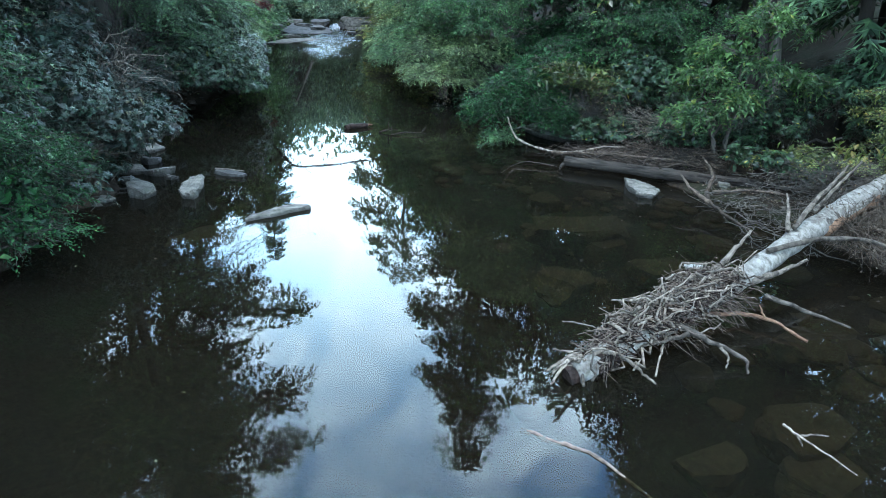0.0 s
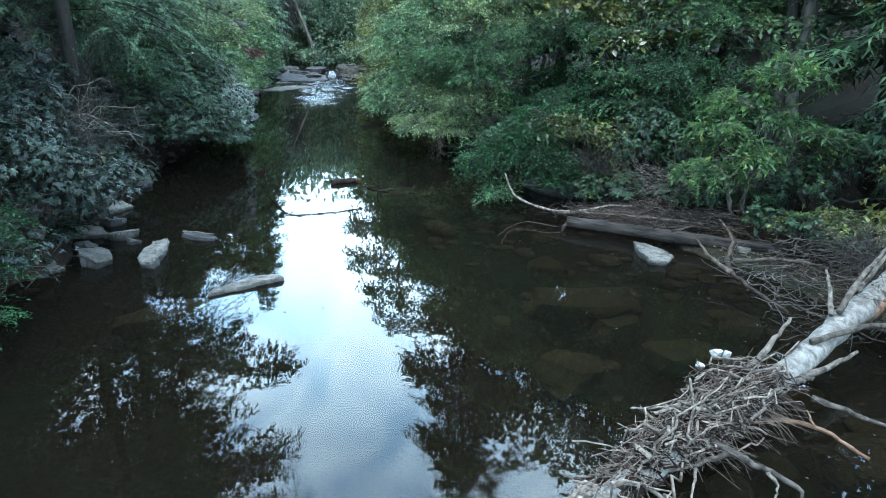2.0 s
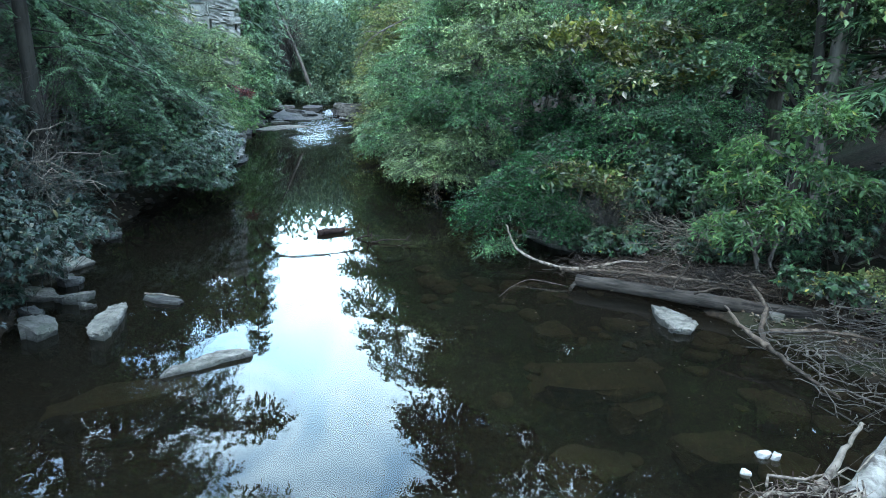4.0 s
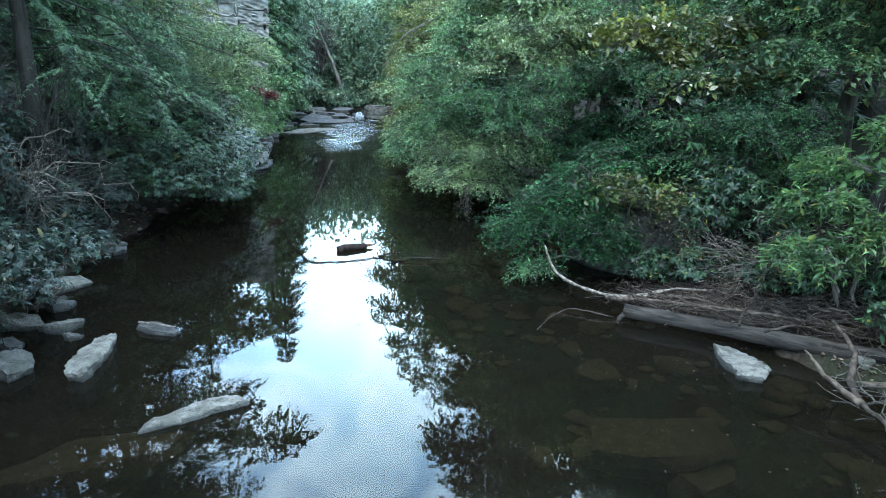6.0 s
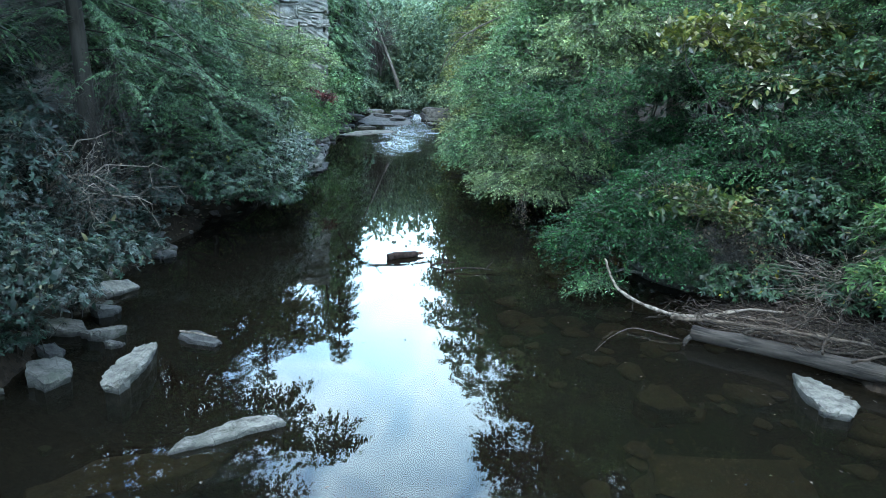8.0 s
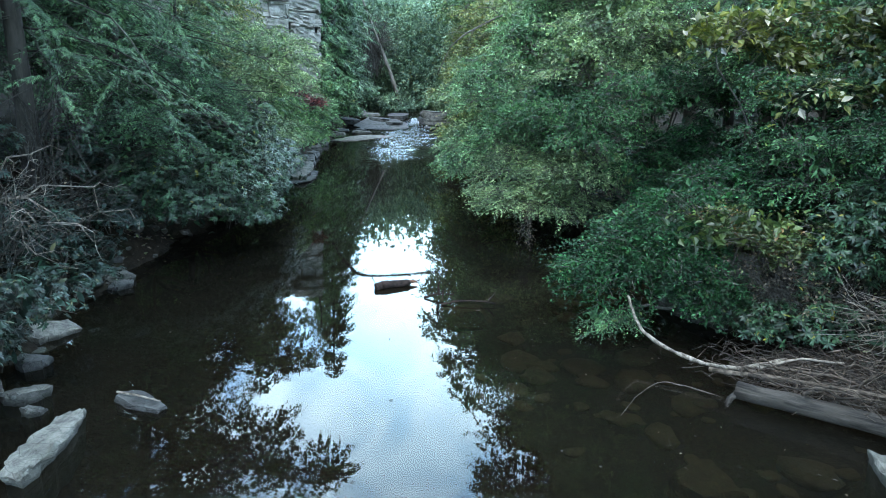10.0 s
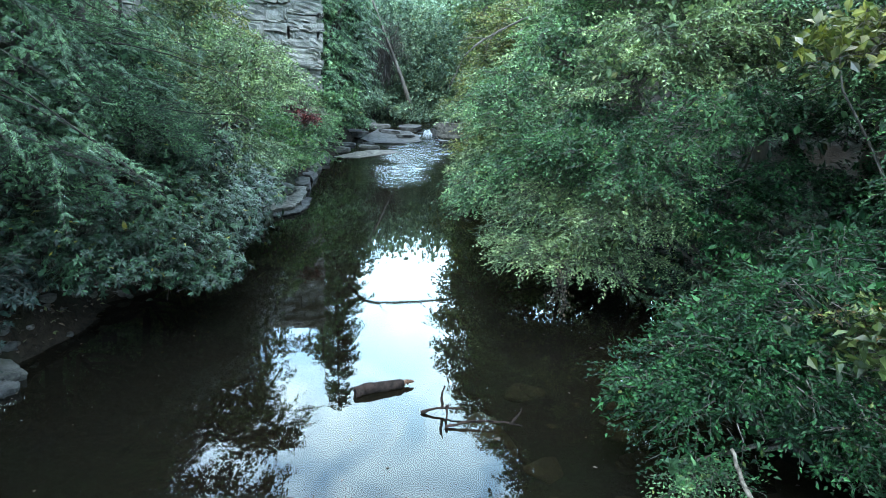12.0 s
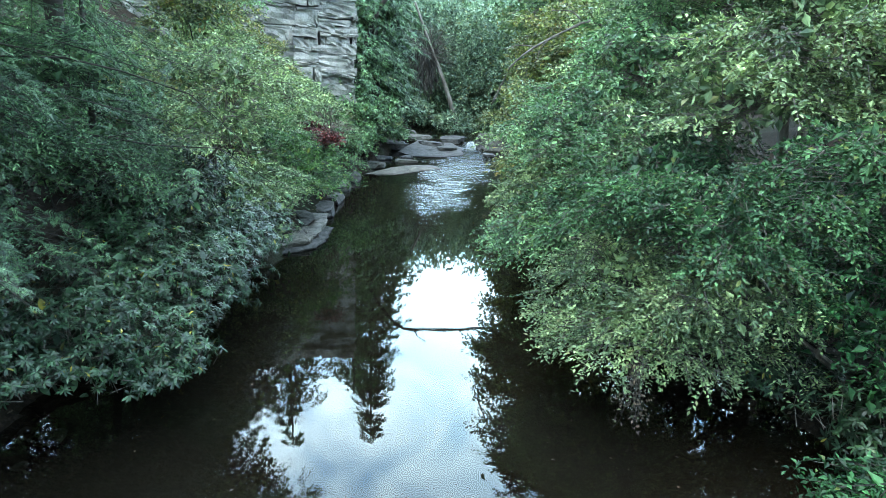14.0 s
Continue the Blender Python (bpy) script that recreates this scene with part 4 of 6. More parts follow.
def fall(name, x0, x1, y, z0, z1, label, seed):
    """A small chute of white water over a lip."""
    g = np.random.default_rng(seed)
    s, t = np.meshgrid(np.linspace(0, 1, 24), np.linspace(0, 1, 16))
    xx = x0 + (x1 - x0) * (s + 0.1 * (s - 0.5) * t)
    zz = z1 + (z0 - z1) * t ** 1.6 + 0.03 * np.sin(s * 37 + t * 5) + 0.02 * g.normal(size=s.shape)
    yy = y - 1.1 * t - 0.08 * np.sin(s * 23) + 0.03 * g.normal(size=s.shape)
    i, j = np.meshgrid(np.arange(15), np.arange(23), indexing="ij")
    q = np.stack([i * 24 + j, i * 24 + j + 1, (i + 1) * 24 + j + 1, (i + 1) * 24 + j], -1).reshape(-1, 4)
    return tagged(part(name, mesh_of(name, np.stack([xx, yy, zz], -1).reshape(-1, 3), q, True), FOAM), label, "waterfall", kind="structure")


fall("waterfall", -9.1, -8.5, 62.3, 0.0, 0.46, "small white chute of water between rocks", 5)

# stones on the bed, seen through the water
bed = "brown stones on the river bed"
for k, (x, y, z, sx, sy, sz, a) in enumerate([(2.95, 13.65, -0.3, 2.1, 1.15, 0.4, 8), (4.3, 6.75, -0.3, 1.0, 0.8, 0.36, 10), (4.2, 6.1, -0.45, 0.9, 0.7, 0.4, 40), (3.4, 13.1, -0.5, 1.0, 0.7, 0.4, 70),
                                              (2.4, 11.6, -0.6, 1.0, 0.8, 0.4, 25), (5.4, 8.9, -0.35, 0.8, 0.9, 0.35, 0), (3.2, 6.4, -0.5, 0.8, 0.6, 0.3, 20), (4.2, 11.9, -0.45, 1.1, 0.7, 0.35, 12),
                                              (5.5, 12.9, -0.3, 0.8, 0.8, 0.3, 55), (2.6, 16.2, -0.5, 0.9, 0.7, 0.35, 15), (-0.9, 20.9, -0.18, 0.9, 0.5, 0.34, 10)]):
    rock("bed_rock", (x, y, z), (sx, sy, sz), ROCK_BED, "brown stone on the river bed under water", 150 + k, a, (0, 0), 7, bed)
g = np.random.default_rng(21)
proto = []
for k in range(5):
    bm = rock_bm(1, 0.8, 0.5, 200 + k, 6, 2)
    proto.append((np.array([v.co[:] for v in bm.verts]), np.array([[v.index for v in f.verts] for f in bm.faces])))
    bm.free()
pcs = []
for k in range(260):
    y = g.uniform(4, 24)
    x = np.interp(y, RIGHT_Y, RIGHT_X) - abs(g.normal()) * 2.4 - 0.1
    s, a = 0.15 + 0.75 * g.random() ** 2, g.uniform(0, 6.28)
    if float(ground_z(x, y)) > -0.16:
        continue
    v, f = proto[k % 5]
    c, sn = np.cos(a), np.sin(a)
    pcs.append((np.c_[(v[:, 0] * c - v[:, 1] * sn) * s + x, (v[:, 0] * sn + v[:, 1] * c) * s + y, v[:, 2] * s * 0.34 + float(ground_z(x, y)) + 0.02 * s], f))
tagged(part("bed_cobbles", mesh_of("bed_cobbles", *join(pcs), True), ROCK_BED), "brown cobbles scattered over the shallow river bed", "stones", kind="stuff")

# ---- driftwood ----
tree = thing("fallen_tree", (1.75, 7.4, 0.0), "weathered grey fallen tree trunk lying out over the water", "fallen tree")
tp = np.array([(0, 0, 0.06), (0.7, 0.5, 0.2), (1.6, 1.15, 0.34), (2.6, 1.9, 0.48), (3.6, 2.8, 0.64), (4.6, 3.72, 0.8), (5.7, 4.65, 0.93), (7.0, 5.7, 1.1), (8.3, 6.7, 1.28)])
part("trunk", mesh_of("trunk", *stick_line(tp, 0.145, 0.2, 3, 16), smooth=True), DRIFT_TRUNK, tree)
part("broken_end", mesh_of("broken_end", *stick_line([(0.5, 0.34, 0.14), (0.15, 0.08, 0.09), (-0.1, -0.06, 0.04)], 0.165, 0.11, 5, 11)), WETWOOD, tree, "dark hollow broken end of the trunk")
g = np.random.default_rng(298)
for k in range(11):
    a = np.array((0.45 * g.random(), 0.3 * g.random(), 0.16 + 0.1 * g.random()))
    d = np.array((-0.26 - 0.16 * g.random(), -0.12 + 0.3 * g.normal() * 0.6, -0.1 + 0.12 * g.normal()))
    part("splinter", mesh_of("splinter", *stick_line([a, a + d * 0.5 + (0, 0, 0.04), a + d], g.uniform(0.018, 0.042), 0.01, 280 + k), smooth=True), DRIFT, tree)
for k, (r, pts) in enumerate([
        (0.045, [(1.35, 0.95, 0.42), (1.56, 0.72, 0.34), (1.95, 0.52, 0.22), (2.25, 0.38, 0.12), (2.22, 0.22, 0.0)]), (0.034, [(0.45, 0.42, 0.34), (0.62, 0.22, 0.2), (0.82, 0.06, 0.1), (0.98, -0.08, 0.0)]),
        (0.03, [(1.45, 0.85, 0.42), (1.3, 0.7, 0.25), (1.2, 0.5, 0.12), (1.0, 0.02, 0.05)]), (0.036, [(1.7, 0.75, 0.3), (1.3, 0.6, 0.24), (0.8, 0.42, 0.22)]), (0.024, [(1.95, 0.5, 0.22), (2.05, 0.42, 0.1), (2.0, 0.36, -0.02)]),
        (0.055, [(2.9, 2.0, 0.5), (3.4, 2.25, 0.55), (3.95, 2.55, 0.66)]), (0.045, [(3.3, 2.5, 0.8), (4.1, 2.85, 0.88), (4.9, 3.0, 0.88), (5.6, 2.8, 0.74), (6.1, 2.5, 0.6)]),
        (0.05, [(2.3, 2.0, 0.62), (2.75, 2.4, 0.85), (3.05, 2.65, 1.06)]), (0.05, [(4.0, 3.2, 0.95), (4.5, 3.7, 1.25), (5.0, 4.1, 1.5), (5.3, 4.35, 1.72)]), (0.038, [(4.6, 3.8, 1.05), (5.2, 4.3, 1.4), (5.75, 4.7, 1.72)]),
        (0.04, [(3.9, 3.2, 0.9), (4.1, 3.7, 1.15), (4.15, 3.95, 1.3)]), (0.04, [(3.1, 1.9, 0.32), (3.6, 1.75, 0.2), (4.2, 1.5, 0.05)])]):
    part("branch", mesh_of("branch", *stick_line(pts, r, r * 0.4, 300 + k, 7), smooth=True), DRIFT, tree)
part("red_branch", mesh_of("red_branch", *stick_line([(2.1, 1.55, 0.16), (2.7, 1.72, 0.12), (3.06, 1.5, 0.14), (3.35, 1.03, 0.06)], 0.034, 0.02, 320), smooth=True), REDWOOD, tree, "reddish broken branch without bark")
part("red_twig", mesh_of("red_twig", *stick_line([(2.98, 1.55, 0.14), (2.93, 1.68, 0.28)], 0.018, 0.008, 322), smooth=True), REDWOOD, tree)
part("bare_patch", mesh_of("bare_patch", *stick_line([(4.75, 3.72, 0.74), (5.5, 4.4, 0.84), (6.3, 5.05, 0.94)], 0.14, 0.165, 321, 10), smooth=True), REDWOOD, tree, "bare orange heartwood where the bark is gone")


def stick_pile(name, base, n, area, label, mat, seed, ln=(0.4, 1.3), r=(0.007, 0.02), along=None, spread=0.6):
    """Sticks heaped over an area: area(g) gives a place for a stick's middle; sticks share a few meshes."""
    g = np.random.default_rng(seed)
    owner = thing(name, base, label, "stick pile")
    shared = []
    for k in range(8):
        p = bent((-0.5, 0, 0), (0.5, 0, 0), g.uniform(-0.08, 0.08), 0.06, 7, seed + k)
        me = mesh_of("stick", *tube(p, np.linspace(1, 0.5, 7) * g.uniform(0.012, 0.022), 5), smooth=True)
        shared.append(me)
    for k in range(n):
        c = area(g)
        th = (along + g.normal() * spread) if along is not None else g.uniform(0, 6.28)
        L = g.uniform(*ln) * (0.6 + 0.8 * g.random() ** 2)
        ob = part("stick", shared[k % 8], mat, owner)
        tk = (r[0] + (r[1] - r[0]) * g.random() ** 1.7) / 0.017
        ob.matrix_basis = pose(*(np.array(c) - base), g.uniform(0, 360), g.normal() * 14, np.degrees(th)) @ Matrix.Diagonal((L, tk, tk, 1))
    return owner


def on_trunk(g):
    """A place in the heap: highest along the trunk, spread out on its upstream side, with a fringe hanging in front."""
    s = 0.2 + 2.8 * g.random() ** 0.85
    q = np.array([np.interp(s, np.arange(9), tp[:, k]) for k in range(3)]) + (1.75, 7.4, 0)
    wide = 0.13 + 0.27 * math.sin(min(1.0, s / 3.0) * 2.4)
    spill = 0.4 * math.exp(-((s - 2.7) / 0.4) ** 2)
    side = g.random() ** 1.2 * (wide + spill) if g.random() < 0.68 else -0.55 * g.random() * wide
    wide += spill
    top = q[2] + 0.3 * (1 - (side / (wide + 0.1)) ** 2) * min(1.0, s)
    return q[0] - 0.6 * side, q[1] + 0.8 * side, max(0.03, top - 0.3 * g.random() ** 1.6)


pile = stick_pile("stick_pile", (3.2, 8.4, 0.2), 210, on_trunk, "tangle of pale dry sticks caught on the fallen trunk", DRIFT, 401, (0.3, 1.4), (0.003, 0.022), 0.68, 0.5)
g = np.random.default_rng(404)
# The wet-wood pieces are dark filler standing in for shade between the sticks.
for name, n, mat, lens, r, turn, seed in (("twig_litter", 620, DEAD, (0.06, 0.34), (0.003, 0.008), 0.8, 405), ("packed_debris", 1500, WETWOOD, (0.05, 0.2), (0.007, 0.018), 2.0, 409)):
    mids = np.array([on_trunk(g) for k in range(n)]) - (3.2, 8.4, 0.2 if mat is DEAD else 0.27)
    th, el, ln = 0.68 + g.normal(size=n) * turn, g.normal(size=n) * 0.35, g.uniform(*lens, n)
    half = np.stack([np.cos(th) * np.cos(el), np.sin(th) * np.cos(el), np.sin(el)], 1) * ln[:, None]
    tagged(part(name, mesh_of(name, *thin(mids - half, mids + half, g.uniform(*r, n), 0.003, 0.1, seed)), mat, pile), kind="stuff")
s = g.uniform(1.5, 2.9, 120)
a = np.stack([np.interp(s, np.arange(9), tp[:, k]) for k in range(3)], 1) + (1.75, 7.4, 0.08) - (3.2, 8.4, 0.2) + g.normal(size=(120, 3)) * (0.1, 0.1, 0.06)
b = a + np.stack([g.uniform(0.25, 0.6, 120), g.normal(size=120) * 0.16 - 0.16, -g.uniform(0.05, 0.4, 120)], 1)
tagged(part("twig_fringe", mesh_of("twig_fringe", *thin(a, b, g.uniform(0.004, 0.009, 120), 0.002, 0.12, 411)), DEAD, pile), kind="stuff")
log = thing("fallen_log", (3.3, 17.7, 0.1), "grey-brown fallen log lying along the bank", "log")
body = part("log", mesh_of("log", *stick_line([(0, 0, 0.1), (1.2, 0.03, 0.1), (2.4, 0.0, 0.12), (3.8, -0.03, 0.14), (4.7, 0.02, 0.16)], 0.12, 0.155, 8, 18), smooth=True), LOGBARK, log)
body.matrix_basis = pose(0, 0, 0, 0, 0, -26.8)
part("stub", mesh_of("stub", *stick_line([(0.05, -0.02, 0.12), (-0.12, -0.12, -0.05), (-0.16, -0.2, -0.14)], 0.06, 0.03, 9), smooth=True), LOGBARK, log)
pole = thing("dead_pole", (3.1, 18.1, 0.2), "slender bare grey pole lying on the log", "branch")
part("pole", mesh_of("pole", *stick_line([(-0.1, 0, 0.1), (1.3, -0.5, 0.22), (2.6, -1.1, 0.28), (3.8, -1.7, 0.25)], 0.036, 0.024, 10, 8), smooth=True), DEADPOLE, pole)
for k, (x, y, z, dx, dy, dz, r) in enumerate([(3.6, 18.3, 0.25, 2.6, -0.7, 0.1, 0.035), (4.0, 17.2, 0.42, 1.6, 0.9, 0.15, 0.028), (4.9, 17.0, 0.45, 2.2, -0.2, 0.1, 0.03), (3.9, 18.7, 0.3, 1.9, -1.6, 0.12, 0.026), (5.0, 16.6, 0.4, 0.7, 1.2, 0.3, 0.022),
                                              (5.6, 17.3, 0.4, 1.9, -1.1, 0.05, 0.035), (3.5, 17.9, 0.35, 1.3, -1.0, 0.1, 0.02), (5.3, 16.3, 0.42, 1.8, 0.5, 0.2, 0.024)]):
    ob = thing("dead_pole", (x, y, z), "brown dead pole lying across the log and sticks", "branch", "poles on the log")
    part("pole", mesh_of("pole", *stick_line(bent((0, 0, 0), (dx, dy, dz), 0.05, 0.03, 6, 500 + k), r, r * 0.5, 510 + k, 7), smooth=True), DEADPOLE, ob)
stick = thing("bent_branch", (4.1, 18.7, 0.2), "long bent bleached branch reaching over the water", "branch")
part("branch", mesh_of("branch", *stick_line([(0.2, 0, 0.1), (-0.6, -0.4, 0.05), (-1.1, -0.35, 0.08), (-1.55, -0.05, 0.12), (-1.95, 0.45, 0.22), (-2.1, 0.6, 0.5), (-2.2, 0.7, 0.75)], 0.04, 0.022, 11, 8), smooth=True), DRIFT, stick)
part("fork", mesh_of("fork", *stick_line([(-0.3, -0.3, 0.06), (0.3, -0.15, 0.2), (0.9, -0.3, 0.25)], 0.03, 0.015, 12), smooth=True), DRIFT, stick)
reed = thing("water_twig", (2.3, 18.1, 0.0), "thin grey twig lying in the water", "branch")
part("twig", mesh_of("twig", *stick_line([(0.9, -0.3, -0.02), (0.4, -0.05, 0.02), (0, 0, 0.04), (-0.4, -0.55, 0.04), (-0.7, -1.2, 0.02)], 0.013, 0.006, 13)), DEAD, reed)


def on_bank(g):
    s = g.random()
    x, y = 3.9 + 3.9 * s, 18.6 - 2.5 * s
    x, y = x + g.normal() * 0.5, y + abs(g.normal()) * 0.7 - 0.2
    return x, y, max(float(ground_z(x, y)), 0.0) + 0.1 + 0.22 * g.random()


stick_pile("stick_pile", (5.6, 17.8, 0.3), 260, on_bank, "heap of brown dry sticks washed up behind the log", DEAD, 402, (0.35, 1.3), (0.004, 0.014), -0.5, 1.2)
heap = bpy.data.objects["stick_pile.001"]
g = np.random.default_rng(406)
mids = np.array([on_bank(g) for k in range(1500)]) - (5.6, 17.8, 0.3) - (0, 0, 0.05)
th, el, ln = g.uniform(0, 6.28, 1500), g.normal(size=1500) * 0.3, g.uniform(0.08, 0.4, 1500)
half = np.stack([np.cos(th) * np.cos(el), np.sin(th) * np.cos(el), np.sin(el)], 1) * ln[:, None]
tagged(part("twig_litter", mesh_of("twig_litter", *thin(mids - half, mids + half, 0.008, 0.004, 0.1, 407)), DEAD, heap), kind="stuff")


def on_log(g):
    s = g.random()
    return 3.7 + 3.6 * s + g.normal() * 0.1, 17.62 - 1.75 * s + 0.12 + g.normal() * 0.16, 0.36 + 0.1 * s + 0.1 * g.random()


stick_pile("stick_pile", (5.4, 16.9, 0.4), 75, on_log, "dark brown sticks strewn over the fallen log", DEADPOLE, 408, (0.3, 1.3), (0.005, 0.018), -0.46, 0.6)


def on_corner(g):
    x, y = g.uniform(5.8, 9.2), g.uniform(11.6, 15.2)
    return x, y, max(float(ground_z(x, y)), 0.0) + 0.08 + 0.55 * g.random() ** 1.5


stick_pile("stick_pile", (7.4, 13.4, 0.3), 290, on_corner, "grey tangle of dead brush on the bank", TWIG, 403, (0.5, 1.6), (0.005, 0.014))
drag = thing("driftwood_branch", (5.6, 13.6, 0.1), "dark forked driftwood branch in the shallows", "branch")
for k, pts in enumerate([[(0.25, 1.0, 0.25), (0.1, 0.4, 0.2), (0.25, -0.4, 0.12), (0.5, -1.1, 0.05)], [(0.1, 0.4, 0.2), (-0.15, 0.9, 0.35), (-0.2, 1.5, 0.5)], [(0.25, 1.0, 0.25), (0.6, 1.6, 0.5), (0.5, 2.2, 0.75)],
                         [(0.3, 0.8, 0.3), (0.9, 0.4, 0.5), (1.6, 0.1, 0.5)]]):
    part("branch", mesh_of("branch", *stick_line(pts, 0.055, 0.02, 330 + k), smooth=True), DEADPOLE, drag)
float_log = thing("floating_log", (-2.5, 21.85, 0.0), "short dark wet log floating in the river", "log")
part("log", mesh_of("log", *stick_line([(-0.36, -0.26, 0.02), (-0.25, -0.17, 0.06), (0, 0, 0.06), (0.26, 0.18, 0.05)], 0.09, 0.075, 14, 10), smooth=True), WETWOOD, float_log)
part("torn_end", mesh_of("torn_end", *stick_line([(0.2, 0.14, 0.06), (0.3, 0.22, 0.06), (0.42, 0.28, 0.07)], 0.055, 0.02, 15, 6)), REDWOOD, float_log, "paler torn end of the log")
snagged = thing("snagged_branch", (-0.9, 21.0, 0.0), "thin forked branch stranded on a sunken stone", "branch")
for k, pts in enumerate([[(-0.5, -0.1, 0.02), (-0.1, 0.05, 0.08), (0.3, 0.1, 0.08), (0.55, 0.1, 0.05)], [(-0.9, 0.25, 0.02), (-0.6, 0.3, 0.1), (-0.3, 0.3, 0.1)], [(-0.55, 0.28, 0.1), (-0.5, 0.15, 0.22), (-0.5, 0.0, 0.05)],
                         [(-0.6, 0.28, 0.1), (-0.62, 0.3, 0.3), (-0.58, 0.34, 0.42)], [(0.4, 0.1, 0.06), (0.5, 0.15, 0.2), (0.52, 0.2, 0.25)]]):
    part("branch", mesh_of("branch", *stick_line(pts, 0.022, 0.01, 340 + k)), WETWOOD, snagged)
limb = thing("sunken_branch", (1.35, 6.15, 0.0), "pale branch lying just under the water surface", "branch")
part("branch", mesh_of("branch", *stick_line([(-0.35, 0.2, -0.03), (0.0, -0.02, -0.01), (0.35, -0.2, 0.0), (0.72, -0.75, -0.02), (1.0, -1.2, -0.05)], 0.03, 0.014, 350), smooth=True), DEAD, limb)
sprig = thing("dead_twig", (3.95, 6.12, 0.0), "small pale forked twig on the water", "twig")
for k, pts in enumerate([[(-0.1, 0.3, 0.1), (0, 0.1, 0.08), (0.2, -0.15, 0.03), (0.35, -0.4, 0.0)], [(-0.02, 0.12, 0.08), (0.15, 0.1, 0.12), (0.28, 0.08, 0.12)], [(-0.02, 0.12, 0.08), (-0.02, 0.0, 0.04)]]):
    part("twig", mesh_of("twig", *stick_line(pts, 0.014, 0.007, 355 + k)), DRIFT, sprig)
peb = thing("small_rock", (-4.9, 16.0, 0.1), "bleached stick lying on a small wet stone", "branch")
part("stick", mesh_of("stick", *stick_line([(-0.3, 0.05, 0.02), (0.1, -0.02, 0.03), (0.4, -0.08, 0.02)], 0.018, 0.01, 360)), DRIFT, peb)

# fallen leaves and small stones on the banks
g = np.random.default_rng(430)
pts = []
while len(pts) < 9000:
    y = g.uniform(6, 38)
    side = g.random() < 0.5
    d = abs(g.normal()) * 1.6
    x = np.interp(y, LEFT_Y, LEFT_X) - d if side else np.interp(y, RIGHT_Y, RIGHT_X) + d
    z = float(ground_z(x, y))
    if z > 0.02:
        pts.append((x, y, z + 0.015))
pts = np.array(pts)
D, U = g.normal(size=pts.shape) * (1, 1, 0.25), g.normal(size=pts.shape) * 0.35 + (0, 0, 1)
tagged(part("leaf_litter", mesh_of("leaf_litter", *leaves(pts, D, U, g.uniform(0.05, 0.13, len(pts)), g.uniform(0.03, 0.07, len(pts))))  , L_DRY), "brown fallen leaves scattered over the banks", "leaves", kind="stuff")
pcs = []
for k in range(320):
    y = g.uniform(8, 36)
    side = k % 5 < 4
    d = g.normal() * 0.45 + 0.1
    x = np.interp(y, LEFT_Y, LEFT_X) - d if side else np.interp(y, RIGHT_Y, RIGHT_X) + d
    s, a = 0.06 + 0.3 * g.random() ** 2.5, g.uniform(0, 6.28)
    v, f = proto[k % 5]
    c, sn = np.cos(a), np.sin(a)
    pcs.append((np.c_[(v[:, 0] * c - v[:, 1] * sn) * s + x, (v[:, 0] * sn + v[:, 1] * c) * s + y, v[:, 2] * s * 0.8 + float(ground_z(x, y)) + 0.05 * s], f))
tagged(part("bank_stones", mesh_of("bank_stones", *join(pcs)), ROCK_GREY), "small dark stones along the water's edge", "stones", kind="stuff")

# leaves adrift on the pool
g = np.random.default_rng(470)
n = 230
y = g.uniform(5, 30, n)
edge = g.random(n)
x = np.interp(y, LEFT_Y, LEFT_X) + 0.4 + (np.interp(y, RIGHT_Y, RIGHT_X) - np.interp(y, LEFT_Y, LEFT_X) - 0.8) * np.where(g.random(n) < 0.5, edge, 1 - 0.35 * edge ** 2)
pts = np.stack([x, y, np.full(n, 0.006)], 1)
D, U = g.normal(size=pts.shape) * (1, 1, 0.02), g.normal(size=pts.shape) * 0.05 + (0, 0, 1)
tagged(part("floating_leaves", mesh_of("floating_leaves", *leaves(pts, D, U, g.uniform(0.025, 0.075, n), g.uniform(0.015, 0.045, n))), L_DRY), "small dry leaves adrift on the still water", "leaves", kind="stuff")

# scraps by the water's edge
for k, (x, y, z) in enumerate([(4.4, 11.12, 0.03), (4.54, 11.08, 0.03), (4.02, 10.74, 0.0)]):
    ob = part("foam_scrap", rock_bm(0.17 - 0.03 * k, 0.11, 0.08, 480 + k, 5, 3), SCRAP)
    ob.matrix_basis = pose(x, y, z, 10 * k, 5, 40 * k)
    tagged(ob, "small white lump of foam at the water's edge", "litter", "white scraps at the water's edge")

# ---- plants of the right bank ----
shrub("overhanging_shrub", (4.0, 22.2, 0.3), [(2.5, 20.7, 1.3, 1.2, 0.95, 0.8), (1.7, 20.9, 0.9, 0.8, 0.8, 0.55), (3.4, 21.2, 2.0, 1.1, 1.0, 0.85), (2.2, 21.5, 1.5, 0.9, 0.8, 0.6), (3.2, 20.2, 0.9, 0.7, 0.6, 0.45)],
      L_DEEP_SHADE, "dense blue-green shrub hanging out over the water", seed=11, dens=64, leaf=0.08, per=10, length=0.34)
shrub("water_sprig", (3.0, 20.7, 0.5), [(1.55, 19.9, 0.3, 0.35, 0.3, 0.16)], L_SHRUB, "low leafy sprig reaching over the water", seed=12, dens=75, leaf=0.055)
shrub("yellowing_shrub", (4.6, 20.6, 0.4), [(3.4, 19.95, 2.0, 0.9, 0.7, 0.45), (4.1, 19.9, 2.15, 0.8, 0.7, 0.45), (4.4, 20.1, 1.6, 0.7, 0.6, 0.4)],
      L_OLIVE, "thin shrub with leaves turning yellow", seed=13, dens=26, leaf=0.085, per=8)
